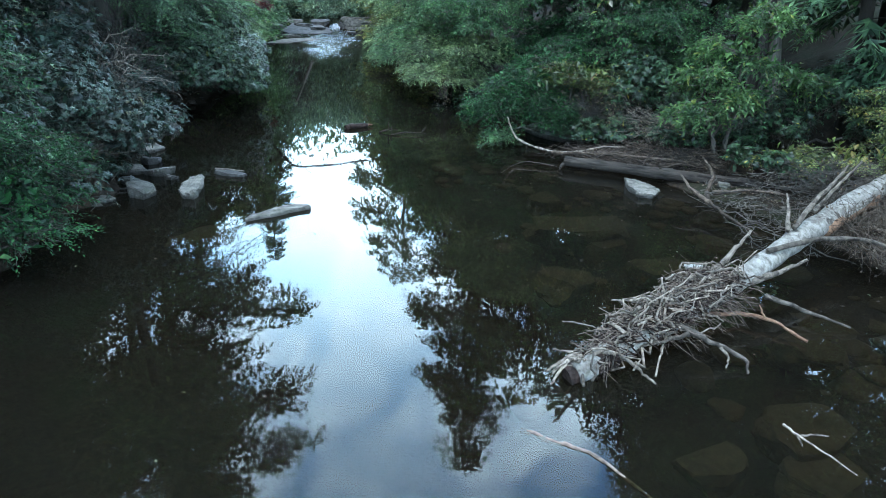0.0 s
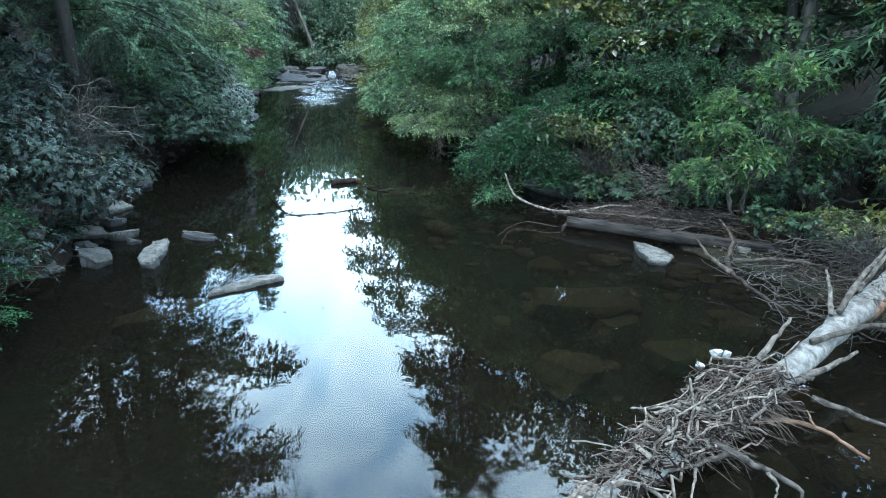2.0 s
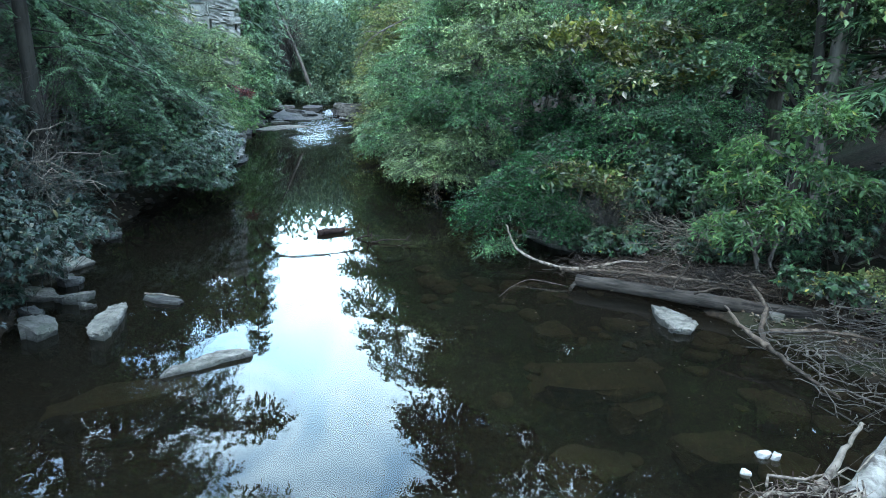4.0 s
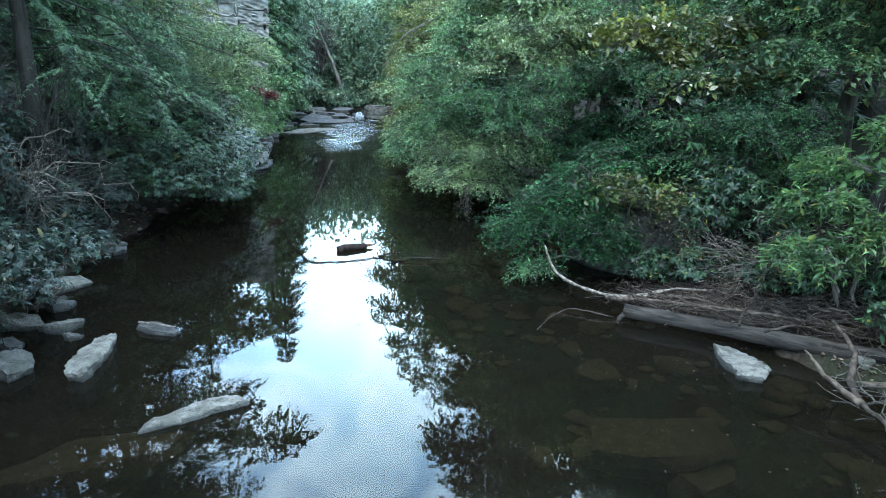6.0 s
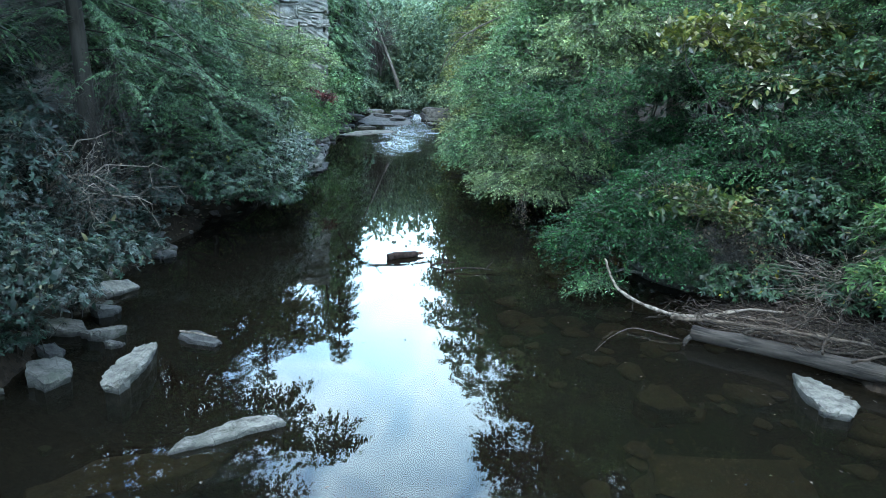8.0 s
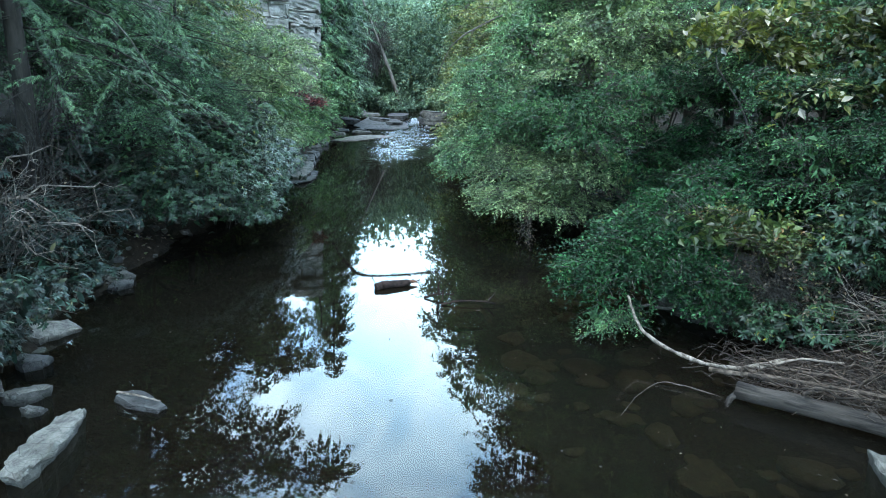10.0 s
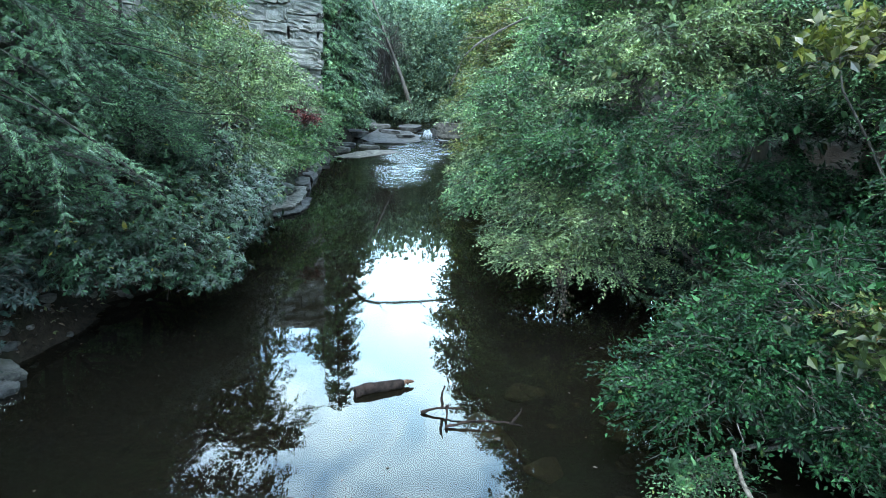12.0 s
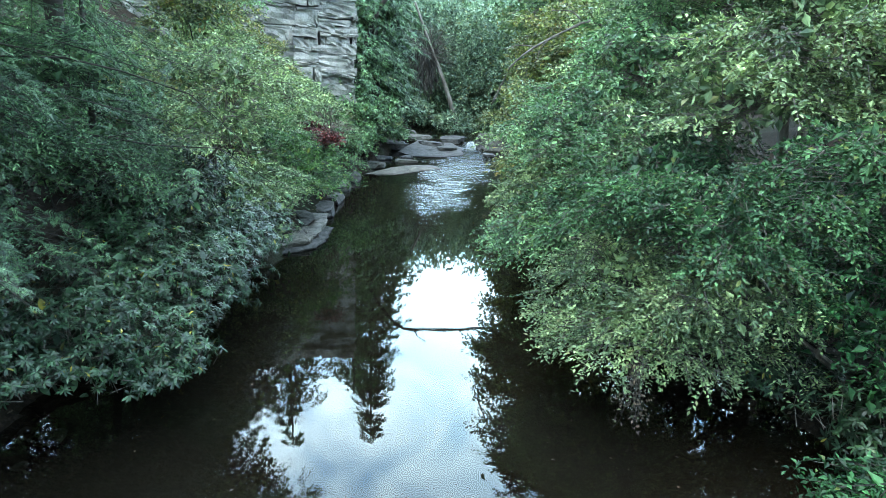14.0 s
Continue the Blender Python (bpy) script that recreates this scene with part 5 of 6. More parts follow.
bare_bush("dry_shrub", (4.7, 19.9, 0.3), [(4.3, 19.8, 1.25, 0.9, 0.6, 0.6), (5.0, 19.6, 0.9, 0.9, 0.6, 0.6)], TWIG, "grey bare shrub with shrivelled brown leaves", seed=14, n=90, dry=900)
shrub("rhododendron", (4.9, 20.1, 0.25), [(4.2, 19.5, 0.6, 0.7, 0.5, 0.4), (5.0, 19.4, 0.75, 0.6, 0.5, 0.45), (5.3, 20.0, 1.6, 0.8, 0.6, 0.6)], L_RHODO, "rhododendron with whorls of long leathery leaves", seed=15, style="whorl", dens=34, leaf=0.13, per=8, wide=0.28)
shrub("rhododendron", (6.2, 20.5, 0.4), [(5.9, 20.2, 2.3, 0.9, 0.7, 0.6), (6.6, 20.0, 1.5, 0.8, 0.7, 0.6)], L_RHODO, "rhododendron with whorls of long leathery leaves", seed=16, style="whorl", dens=24, leaf=0.15, per=8, wide=0.28)
shrub("sapling", (7.2, 17.6, 0.4), [(6.3, 17.3, 2.5, 0.8, 0.6, 0.4), (7.2, 17.1, 3.1, 0.9, 0.6, 0.45), (6.1, 17.0, 1.75, 0.55, 0.5, 0.3), (7.6, 16.9, 3.8, 0.8, 0.6, 0.45), (7.2, 16.9, 2.1, 0.55, 0.5, 0.3), (8.3, 17.0, 2.6, 0.7, 0.6, 0.4)],
      L_MAPLE, "young tree with large bright drooping leaves", "tree", seed=17, dens=17, leaf=0.155, per=11, length=0.42, wide=0.34, droop=0.5, bark=BARK)
shrub("pale_shrub", (2.2, 27.6, 0.4), [(0.6, 26.6, 1.25, 1.5, 1.0, 0.45), (-0.3, 27.0, 1.2, 1.0, 1.0, 0.45), (1.5, 26.2, 2.0, 1.3, 1.0, 0.6), (0.0, 27.6, 1.9, 1.3, 1.2, 0.6)],
      L_PALE, "layered shrub with pale silvery-green leaves over the water", seed=18, dens=75, leaf=0.075)
v = bare_bush("hanging_twigs", (0.3, 25.9, 1.3), [(0.15, 25.6, 0.65, 0.22, 0.22, 0.5)], TWIG, "hanging tangle of dry grey twigs", seed=19, n=26, r=0.006, dry=160)
# One tree built as two: lower tiers darkened for shade, upper tiers paler.
shrub("alder", (3.4, 26.8, 0.5), [(1.6, 26.0, 3.2, 1.5, 1.2, 0.8), (0.5, 27.2, 3.4, 1.3, 1.3, 0.9), (2.9, 25.6, 4.1, 1.3, 1.1, 0.8)],
      L_MID_SHADE, "lower tiers of a many-stemmed waterside tree, darkened for shade", "tree", seed=20, dens=42, leaf=0.085, per=10, length=0.38, bark=BARK)
shrub("alder", (3.8, 28.0, 0.6), [(1.3, 27.2, 4.9, 1.4, 1.3, 0.9), (2.6, 26.8, 5.9, 1.4, 1.3, 0.9), (3.6, 27.4, 5.0, 1.2, 1.2, 0.8), (1.9, 27.8, 6.9, 1.4, 1.3, 0.9), (3.3, 27.6, 7.8, 1.3, 1.3, 0.9)],
      L_PALE, "upper leafy tiers of the same waterside tree, paler as lit", "tree", seed=64, dens=34, leaf=0.095, per=9, length=0.42, bark=BARK)
shrub("alder", (1.8, 31.0, 0.4), [(-0.6, 30.0, 2.3, 1.5, 1.4, 1.0), (0.5, 29.4, 3.8, 1.5, 1.3, 1.0), (-1.0, 31.0, 3.9, 1.5, 1.5, 1.1), (0.2, 30.6, 5.4, 1.7, 1.5, 1.1), (-1.6, 31.6, 1.5, 1.2, 1.3, 0.7), (1.3, 30.2, 6.8, 1.5, 1.4, 1.0)],
      L_SHRUB, "tall green waterside tree leaning over the river", "tree", seed=21, dens=34, leaf=0.095, per=9, length=0.45, bark=BARK)
shrub("alder", (0.8, 35.8, 0.4), [(-1.4, 34.8, 2.0, 1.4, 1.6, 1.1), (-2.0, 36.0, 3.2, 1.4, 1.6, 1.0), (-0.6, 35.0, 4.6, 1.7, 1.6, 1.2), (-2.4, 36.6, 1.2, 1.2, 1.6, 0.7), (0.3, 35.0, 6.4, 1.8, 1.6, 1.3)],
      L_PALE, "leafy green waterside tree leaning over the river", "tree", seed=22, dens=26, leaf=0.12, per=9, length=0.5, bark=BARK)
shrub("shrub", (0.0, 40.5, 0.4), [(-1.6, 40.0, 1.6, 1.4, 2.0, 1.1), (-2.1, 43.0, 1.8, 1.4, 2.2, 1.2), (-1.5, 40.6, 3.6, 1.9, 2.0, 1.4), (-2.0, 43.5, 4.4, 1.9, 2.2, 1.5), (-1.0, 41.0, 6.2, 2.2, 2.2, 1.6)],
      L_YELLOW, "tall shrubs turning yellow-green along the bank", seed=23, dens=18, leaf=0.14, per=9, length=0.55)
shrub("shrub", (-2.4, 48.5, 0.4), [(-2.9, 47.0, 1.5, 1.5, 2.2, 1.2), (-3.1, 51.0, 1.6, 1.4, 2.4, 1.2), (-3.2, 48.0, 3.8, 2.0, 2.4, 1.6), (-3.4, 52.0, 4.4, 2.0, 2.4, 1.8), (-3.7, 56.0, 1.8, 1.4, 2.4, 1.3), (-3.1, 57.0, 4.6, 2.2, 2.6, 2.0), (-2.4, 50.0, 6.6, 2.4, 2.6, 1.8), (-3.2, 58.0, 7.4, 2.4, 2.6, 1.8), (-4.0, 64.0, 4.6, 2.0, 2.4, 2.0)],
      L_YELLOW, "tall shrubs turning yellow-green along the bank", seed=24, dens=14, leaf=0.16, per=9, length=0.6)
shrub("magnolia", (5.2, 23.8, 0.5), [(3.6, 23.0, 5.3, 1.1, 0.9, 0.6), (4.8, 22.8, 5.7, 1.2, 0.9, 0.7), (6.0, 22.8, 5.2, 1.1, 0.9, 0.7), (5.4, 22.6, 4.6, 0.9, 0.7, 0.5)],
      L_BIG, "young tree with very large leaves, some yellow, some showing white undersides", "tree", seed=25, dens=3, leaf=0.22, per=5, length=0.55, wide=0.5, bark=BARK, droop=0.4)
shrub("shrub", (6.6, 22.4, 0.5), [(5.4, 21.6, 3.0, 1.3, 1.0, 0.9), (6.6, 21.4, 3.4, 1.3, 1.0, 1.0), (7.6, 21.0, 2.4, 1.2, 1.0, 0.9), (5.0, 22.2, 4.3, 1.0, 0.9, 0.6)],
      L_MID_SHADE, "green understorey shrub in shade", seed=26, dens=50, leaf=0.075)
shrub("alder", (6.9, 25.4, 0.9), [(4.6, 24.4, 4.9, 1.2, 1.0, 0.8), (5.8, 23.8, 5.6, 1.3, 1.0, 0.9), (6.9, 22.8, 4.8, 1.2, 1.0, 0.9), (5.0, 25.0, 6.6, 1.4, 1.2, 1.0), (7.4, 22.6, 6.4, 1.4, 1.2, 1.0), (8.2, 21.6, 5.2, 1.3, 1.1, 1.0), (6.2, 24.4, 7.8, 1.4, 1.2, 1.0)],
      L_SHRUB, "leafy green understorey tree behind the shrubs", "tree", seed=59, dens=36, leaf=0.085, per=9, length=0.4, bark=BARK)
# Dark leaves added over bare ground, standing in for the deep shade.
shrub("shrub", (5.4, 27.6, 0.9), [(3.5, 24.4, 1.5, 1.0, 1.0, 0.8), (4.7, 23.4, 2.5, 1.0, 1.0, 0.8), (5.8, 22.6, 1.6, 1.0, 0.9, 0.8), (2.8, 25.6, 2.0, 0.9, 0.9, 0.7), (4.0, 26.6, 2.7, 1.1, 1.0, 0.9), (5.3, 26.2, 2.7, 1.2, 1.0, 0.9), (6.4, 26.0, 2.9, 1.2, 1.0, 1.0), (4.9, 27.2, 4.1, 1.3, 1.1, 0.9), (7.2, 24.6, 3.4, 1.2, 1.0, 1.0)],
      L_DEEP_SHADE, "dark green shrub added to fill the deep shade", seed=60, dens=26, leaf=0.1, per=8)
shrub("rhododendron", (7.0, 18.6, 0.4), [(6.0, 18.5, 0.75, 0.55, 0.4, 0.35), (6.9, 18.1, 0.85, 0.55, 0.4, 0.4), (7.7, 17.6, 0.9, 0.6, 0.4, 0.4)], L_RHODO, "low rhododendron behind the washed-up sticks", seed=63, style="whorl", dens=32, leaf=0.11, per=8, wide=0.28)
shrub("rhododendron", (9.2, 18.2, 0.6), [(8.6, 17.8, 1.5, 1.0, 0.9, 0.8), (9.8, 17.4, 2.2, 1.1, 0.9, 0.9), (10.6, 16.4, 1.5, 1.0, 0.9, 0.8)], L_RHODO, "rhododendron with whorls of long leathery leaves", seed=27, style="whorl", dens=30, leaf=0.115, per=8, wide=0.28)
shrub("shrub", (9.6, 14.6, 0.5), [(8.8, 14.8, 1.1, 0.9, 0.8, 0.5), (9.8, 14.2, 1.4, 1.0, 0.9, 0.7), (8.0, 15.6, 0.9, 0.7, 0.6, 0.4), (10.8, 13.4, 1.6, 1.0, 0.9, 0.8), (10.3, 15.2, 2.2, 1.1, 0.9, 0.7)],
      L_YELLOW, "low yellow-green shrub on the bank", seed=28, dens=36, leaf=0.07)
shrub("laurel", (7.8, 15.4, 0.4), [(7.3, 15.2, 0.95, 0.5, 0.4, 0.3), (8.1, 14.9, 0.8, 0.6, 0.5, 0.35), (6.9, 15.9, 0.9, 0.3, 0.3, 0.25)], L_RHODO, "small evergreen bush among dead brush", seed=29, style="whorl", dens=30, leaf=0.1, per=8)
bare_bush("dry_shrub", (8.2, 14.2, 0.3), [(8.0, 13.6, 0.9, 1.2, 1.2, 0.5), (9.4, 12.9, 1.1, 1.2, 1.0, 0.6)], TWIG, "tangle of bare grey brush on the bank", seed=30, n=110, r=0.01, dry=150)
bare_bush("dry_shrub", (7.8, 11.4, 0.3), [(7.2, 11.2, 0.7, 0.9, 1.2, 0.5), (8.4, 12.0, 0.9, 1.0, 1.0, 0.6), (8.6, 10.2, 0.8, 1.0, 1.0, 0.5)], DEADPOLE, "tangle of dark brown brush on the bank", seed=62, n=120, r=0.009, dry=300)
bare_bush("dry_shrub", (6.4, 19.0, 0.4), [(6.0, 18.6, 1.1, 1.2, 0.7, 0.7), (7.8, 18.4, 1.4, 1.4, 0.8, 0.8)], DRIFT, "tangle of pale leafless branches under the trees", seed=31, n=48, r=0.013, dry=80)
bare_bush("dry_branches", (-2.6, 38.6, 0.6), [(-3.3, 38.4, 0.55, 0.9, 1.2, 0.35)], TWIG, "bare grey branch tips trailing over the water", seed=32, n=45, r=0.01)

# Dark fill for the shade under the bushes, hiding ground and mirrored sky.
shrub("rhododendron", (4.9, 24.6, 0.4), [(4.0, 23.6, 0.9, 0.9, 1.0, 0.7), (3.3, 25.0, 0.9, 0.9, 1.0, 0.6), (4.4, 24.8, 1.8, 1.0, 1.0, 0.8), (5.4, 23.6, 1.8, 0.9, 0.9, 0.8)], L_RHODO, "dark rhododendron thicket added to fill the shade under the trees", seed=33, style="whorl", dens=20, leaf=0.14, per=8, wide=0.28)
shrub("rhododendron", (3.6, 28.6, 0.4), [(2.4, 27.2, 0.8, 0.9, 1.1, 0.6), (1.3, 29.4, 0.8, 0.9, 1.1, 0.6), (3.0, 28.8, 1.8, 1.1, 1.1, 0.9), (0.4, 31.6, 0.8, 0.9, 1.2, 0.6)], L_RHODO, "dark rhododendron thicket added to fill the shade under the trees", seed=34, style="whorl", dens=18, leaf=0.14, per=8, wide=0.28)
shrub("rhododendron", (7.6, 19.8, 0.6), [(7.2, 19.2, 1.0, 0.9, 0.8, 0.6), (8.4, 18.8, 1.2, 0.9, 0.8, 0.7), (6.4, 19.4, 0.8, 0.7, 0.6, 0.5)], L_RHODO, "dark rhododendron thicket added to fill the shade under the trees", seed=35, style="whorl", dens=20, leaf=0.14, per=8, wide=0.28)
# Added out of view: its crown keeps light off the right bank.
broad_tree("tree", (8.6, 19.4, 0.9), 11.5, 0.17, [(-1.4, -0.6, 7.4, 1.5, 1.5, 0.8), (0.6, 0.3, 7.8, 1.7, 1.6, 0.9), (-0.9, 0.5, 9.2, 1.6, 1.5, 0.9), (0.7, -0.6, 9.6, 1.5, 1.5, 0.9), (-0.1, 0, 10.9, 1.2, 1.2, 0.8), (-2.2, 0.9, 8.3, 1.3, 1.3, 0.7), (1.6, -1.2, 8.2, 1.4, 1.3, 0.8)],
           "added unseen tree whose crown shades the bank shrubs", seed=65, dens=12, leaf=0.13, bark=BARK_DARK)
# ---- plants of the left bank ----
shrub("hemlock_thicket", (-9.9, 23.4, 1.0), [(-8.7, 22.4, 2.9, 1.1, 1.0, 0.8), (-9.2, 24.0, 4.0, 1.3, 1.2, 0.9), (-9.7, 21.6, 4.4, 1.3, 1.1, 0.9), (-8.9, 25.6, 3.5, 1.1, 1.1, 0.8), (-9.6, 23.0, 5.6, 1.3, 1.2, 0.9), (-9.4, 26.6, 4.8, 1.2, 1.2, 0.9)],
      L_HEM, "dense green hemlock boughs in flat feathery sprays", seed=38, dens=36, leaf=0.075, per=11, length=0.45, wide=0.4, bark=BARK_DARK)
# These hemlock boughs take the darker leaf, with shade put into its colour.
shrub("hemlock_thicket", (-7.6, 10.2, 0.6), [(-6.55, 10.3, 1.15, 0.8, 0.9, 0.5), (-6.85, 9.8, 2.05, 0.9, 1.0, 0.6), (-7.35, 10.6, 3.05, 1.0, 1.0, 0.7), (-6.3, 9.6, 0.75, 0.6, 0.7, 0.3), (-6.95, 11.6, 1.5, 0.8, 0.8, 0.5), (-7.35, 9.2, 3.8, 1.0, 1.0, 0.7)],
      L_DEEP_SHADE, "low green boughs, darkened for shade, hanging over the bank", seed=39, dens=52, leaf=0.07, per=11, length=0.36, wide=0.42, bark=BARK_DARK)
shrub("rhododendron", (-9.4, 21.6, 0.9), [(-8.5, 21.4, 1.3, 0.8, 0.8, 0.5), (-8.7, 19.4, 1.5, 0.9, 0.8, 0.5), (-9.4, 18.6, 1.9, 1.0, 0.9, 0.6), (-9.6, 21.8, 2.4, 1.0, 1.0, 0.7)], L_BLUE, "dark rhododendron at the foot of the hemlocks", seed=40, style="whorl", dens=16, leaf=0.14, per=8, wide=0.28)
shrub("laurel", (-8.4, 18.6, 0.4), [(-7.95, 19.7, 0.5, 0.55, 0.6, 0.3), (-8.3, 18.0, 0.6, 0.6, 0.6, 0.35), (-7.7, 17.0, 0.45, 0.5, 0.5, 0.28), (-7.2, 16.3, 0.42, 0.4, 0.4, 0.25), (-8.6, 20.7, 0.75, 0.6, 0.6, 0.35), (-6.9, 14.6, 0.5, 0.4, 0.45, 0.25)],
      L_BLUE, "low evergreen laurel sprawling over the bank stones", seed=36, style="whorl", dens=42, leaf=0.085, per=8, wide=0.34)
# Dark plants added on bare ground in place of the overhang's shadow.
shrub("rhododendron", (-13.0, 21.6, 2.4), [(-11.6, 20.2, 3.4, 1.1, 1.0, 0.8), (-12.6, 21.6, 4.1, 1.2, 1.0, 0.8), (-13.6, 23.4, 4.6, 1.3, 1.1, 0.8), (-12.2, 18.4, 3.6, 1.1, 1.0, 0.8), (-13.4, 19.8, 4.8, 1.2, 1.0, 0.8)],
      L_BLUE, "dark rhododendron added for the shade under the hillside overhang", seed=37, style="whorl", dens=24, leaf=0.15, per=8, wide=0.28)
hemlock("hemlock", (-9.3, 20.3, 0.9), 19.0, 0.2, "tall dark hemlock with drooping feathery boughs", 41, 2.8, 3.8, 170, 0.4, toward=0.35, fronds=12, taper=0.6)
hemlock("hemlock", (-8.9, 9.4, 1.0), 15.0, 0.17, "hemlock with low feathery boughs over the bank", 42, 2.0, 3.0, 150, 0.4, toward=0.1, fronds=11, taper=0.5)
hemlock("hemlock", (-10.2, 24.6, 1.2), 17.0, 0.18, "tall dark hemlock with drooping feathery boughs", 43, 1.8, 4.2, 170, 0.4, toward=-0.2, fronds=12, taper=0.6)
hemlock("hemlock_sapling", (-10.0, 27.6, 1.3), 7.0, 0.1, "young hemlock with flat feathery sprays", 44, 0.9, 2.6, 45, 0.46, toward=-0.4, fronds=7)
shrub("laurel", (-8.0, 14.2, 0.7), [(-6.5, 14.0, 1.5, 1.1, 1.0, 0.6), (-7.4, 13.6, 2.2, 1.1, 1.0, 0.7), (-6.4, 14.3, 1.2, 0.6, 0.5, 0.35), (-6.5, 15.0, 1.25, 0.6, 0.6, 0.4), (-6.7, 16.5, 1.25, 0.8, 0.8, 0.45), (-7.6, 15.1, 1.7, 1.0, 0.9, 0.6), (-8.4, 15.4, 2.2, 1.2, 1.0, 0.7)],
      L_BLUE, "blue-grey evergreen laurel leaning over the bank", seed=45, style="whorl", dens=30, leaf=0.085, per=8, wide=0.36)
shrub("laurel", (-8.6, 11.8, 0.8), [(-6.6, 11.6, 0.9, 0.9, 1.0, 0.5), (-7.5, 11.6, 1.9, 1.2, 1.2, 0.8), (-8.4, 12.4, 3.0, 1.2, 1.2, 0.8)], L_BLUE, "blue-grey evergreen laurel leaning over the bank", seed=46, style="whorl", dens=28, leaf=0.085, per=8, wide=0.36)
shrub("alder", (-9.4, 29.4, 1.2), [(-7.7, 28.3, 3.9, 1.0, 1.0, 0.6), (-7.2, 28.1, 4.8, 0.85, 1.0, 0.55), (-8.4, 29.0, 5.0, 1.0, 1.0, 0.6)],
      L_PALE, "pale green waterside tree leaning over the rhododendrons", "tree", seed=61, dens=40, leaf=0.08, per=9, length=0.36, bark=BARK)
bare_bush("dead_boughs", (-9.0, 20.0, 1.2), [(-8.6, 19.6, 2.6, 1.0, 0.9, 1.1), (-8.3, 20.6, 2.0, 0.9, 0.8, 0.9), (-9.0, 20.2, 4.2, 1.2, 1.1, 1.1)], TWIG, "dead grey twigs hanging from the lower hemlock trunk", "branch", seed=66, n=20, r=0.012)
put_branches(bpy.data.objects["dead_boughs"], (-0.2, 0.2, 1.2), [(0.9, -0.6, 1.2), (1.1, 0.6, 0.6), (0.5, 0.5, 3.2), (0.8, -0.3, 2.4), (0.3, -0.9, 1.9)], BARK_DARK, 0.02, 69)
arch = thing("arching_branch", (-8.9, 18.2, 1.0), "pale leafless branch arching out of the dark thicket", "branch")
g = np.random.default_rng(67)
for k, tip in enumerate([(1.9, 0.3, 0.5), (1.5, -0.5, 1.0), (1.1, 0.9, 1.9), (0.5, -0.7, 2.0), (2.1, 1.1, 0.9), (1.3, 0.2, 0.1)]):
    p = bent((0, 0, 0.9), tip, -0.35, 0.05, 8, 680 + k)
    bough = part("branch", mesh_of("branch", *tube(p, np.linspace(0.022, 0.007, 8), 6), smooth=True), DRIFT, arch)
    for j in range(6):
        a = p[2 + j % 6]
        part("twig", mesh_of("twig", *tube(bent(a, a + g.normal(size=3) * (0.35, 0.35, 0.25) + (0.25, 0, -0.06), 0.05, 0.1, 5, 700 + 6 * k + j), np.linspace(0.009, 0.003, 5), 4)), DRIFT, bough)
bare_bush("dry_shrub", (-9.0, 18.4, 0.9), [(-8.2, 18.2, 1.9, 1.1, 0.9, 0.8), (-8.6, 19.4, 1.3, 1.0, 0.8, 0.6), (-9.6, 17.2, 2.6, 1.2, 0.9, 0.9)], TWIG, "bare grey shrub with curling twigs", seed=47, n=45, r=0.01, dry=250)
shrub("rhododendron", (-9.2, 17.6, 0.9), [(-9.0, 17.2, 2.6, 0.9, 0.8, 0.7), (-9.8, 18.8, 3.0, 1.1, 0.9, 0.8), (-10.4, 16.4, 3.0, 1.1, 0.9, 0.8)], L_BLUE, "dark rhododendron under the hemlocks", seed=48, style="whorl", dens=16, leaf=0.16, per=8, wide=0.28)
shrub("laurel", (-8.8, 19.2, 0.8), [(-8.6, 19.1, 1.2, 0.7, 0.8, 0.4), (-8.8, 17.7, 1.4, 0.7, 0.7, 0.45), (-8.4, 16.6, 1.3, 0.6, 0.7, 0.4), (-9.3, 20.2, 1.6, 0.7, 0.7, 0.45)], L_BLUE, "low evergreen laurel over the muddy bank", seed=56, style="whorl", dens=40, leaf=0.08, per=8, wide=0.34)
shrub("rhododendron", (-8.9, 23.6, 0.9), [(-7.4, 23.4, 1.3, 1.2, 1.4, 0.8), (-6.6, 24.4, 1.0, 0.8, 1.1, 0.5), (-7.6, 25.4, 1.7, 1.2, 1.3, 0.9), (-8.4, 22.4, 1.8, 1.0, 1.0, 0.8), (-7.6, 27.0, 1.3, 1.1, 1.3, 0.8)],
      L_RHODO, "big rhododendron hanging over the water", seed=49, style="whorl", dens=44, leaf=0.115, per=9, wide=0.28, hollow=0.35)
shrub("rhododendron", (-9.6, 27.2, 1.0), [(-8.3, 26.6, 2.6, 1.2, 1.3, 0.8), (-8.0, 28.6, 1.6, 1.0, 1.3, 0.8), (-8.9, 28.8, 2.7, 1.2, 1.3, 0.9), (-8.2, 30.6, 1.3, 0.9, 1.2, 0.7)],
      L_RHODO, "rhododendron with whorls of long leathery leaves", seed=50, style="whorl", dens=34, leaf=0.12, per=8, wide=0.26, hollow=0.35)
shrub("shrub", (-9.8, 31.6, 1.0), [(-8.8, 31.2, 1.6, 1.0, 1.2, 0.8), (-9.4, 32.6, 2.2, 1.1, 1.2, 0.9), (-10.2, 30.4, 2.8, 1.3, 1.3, 1.0)], L_PALE, "grey-green shrub on the bank", seed=51, dens=40, leaf=0.09)
shrub("shrub", (-10.0, 35.0, 1.2), [(-9.3, 34.6, 1.7, 1.0, 1.3, 0.8), (-9.5, 36.4, 2.1, 1.1, 1.4, 1.0), (-10.6, 35.0, 3.0, 1.4, 1.4, 1.0)], L_MAPLE, "bright yellow-green shrub above the rock ledge", seed=52, dens=30, leaf=0.1)
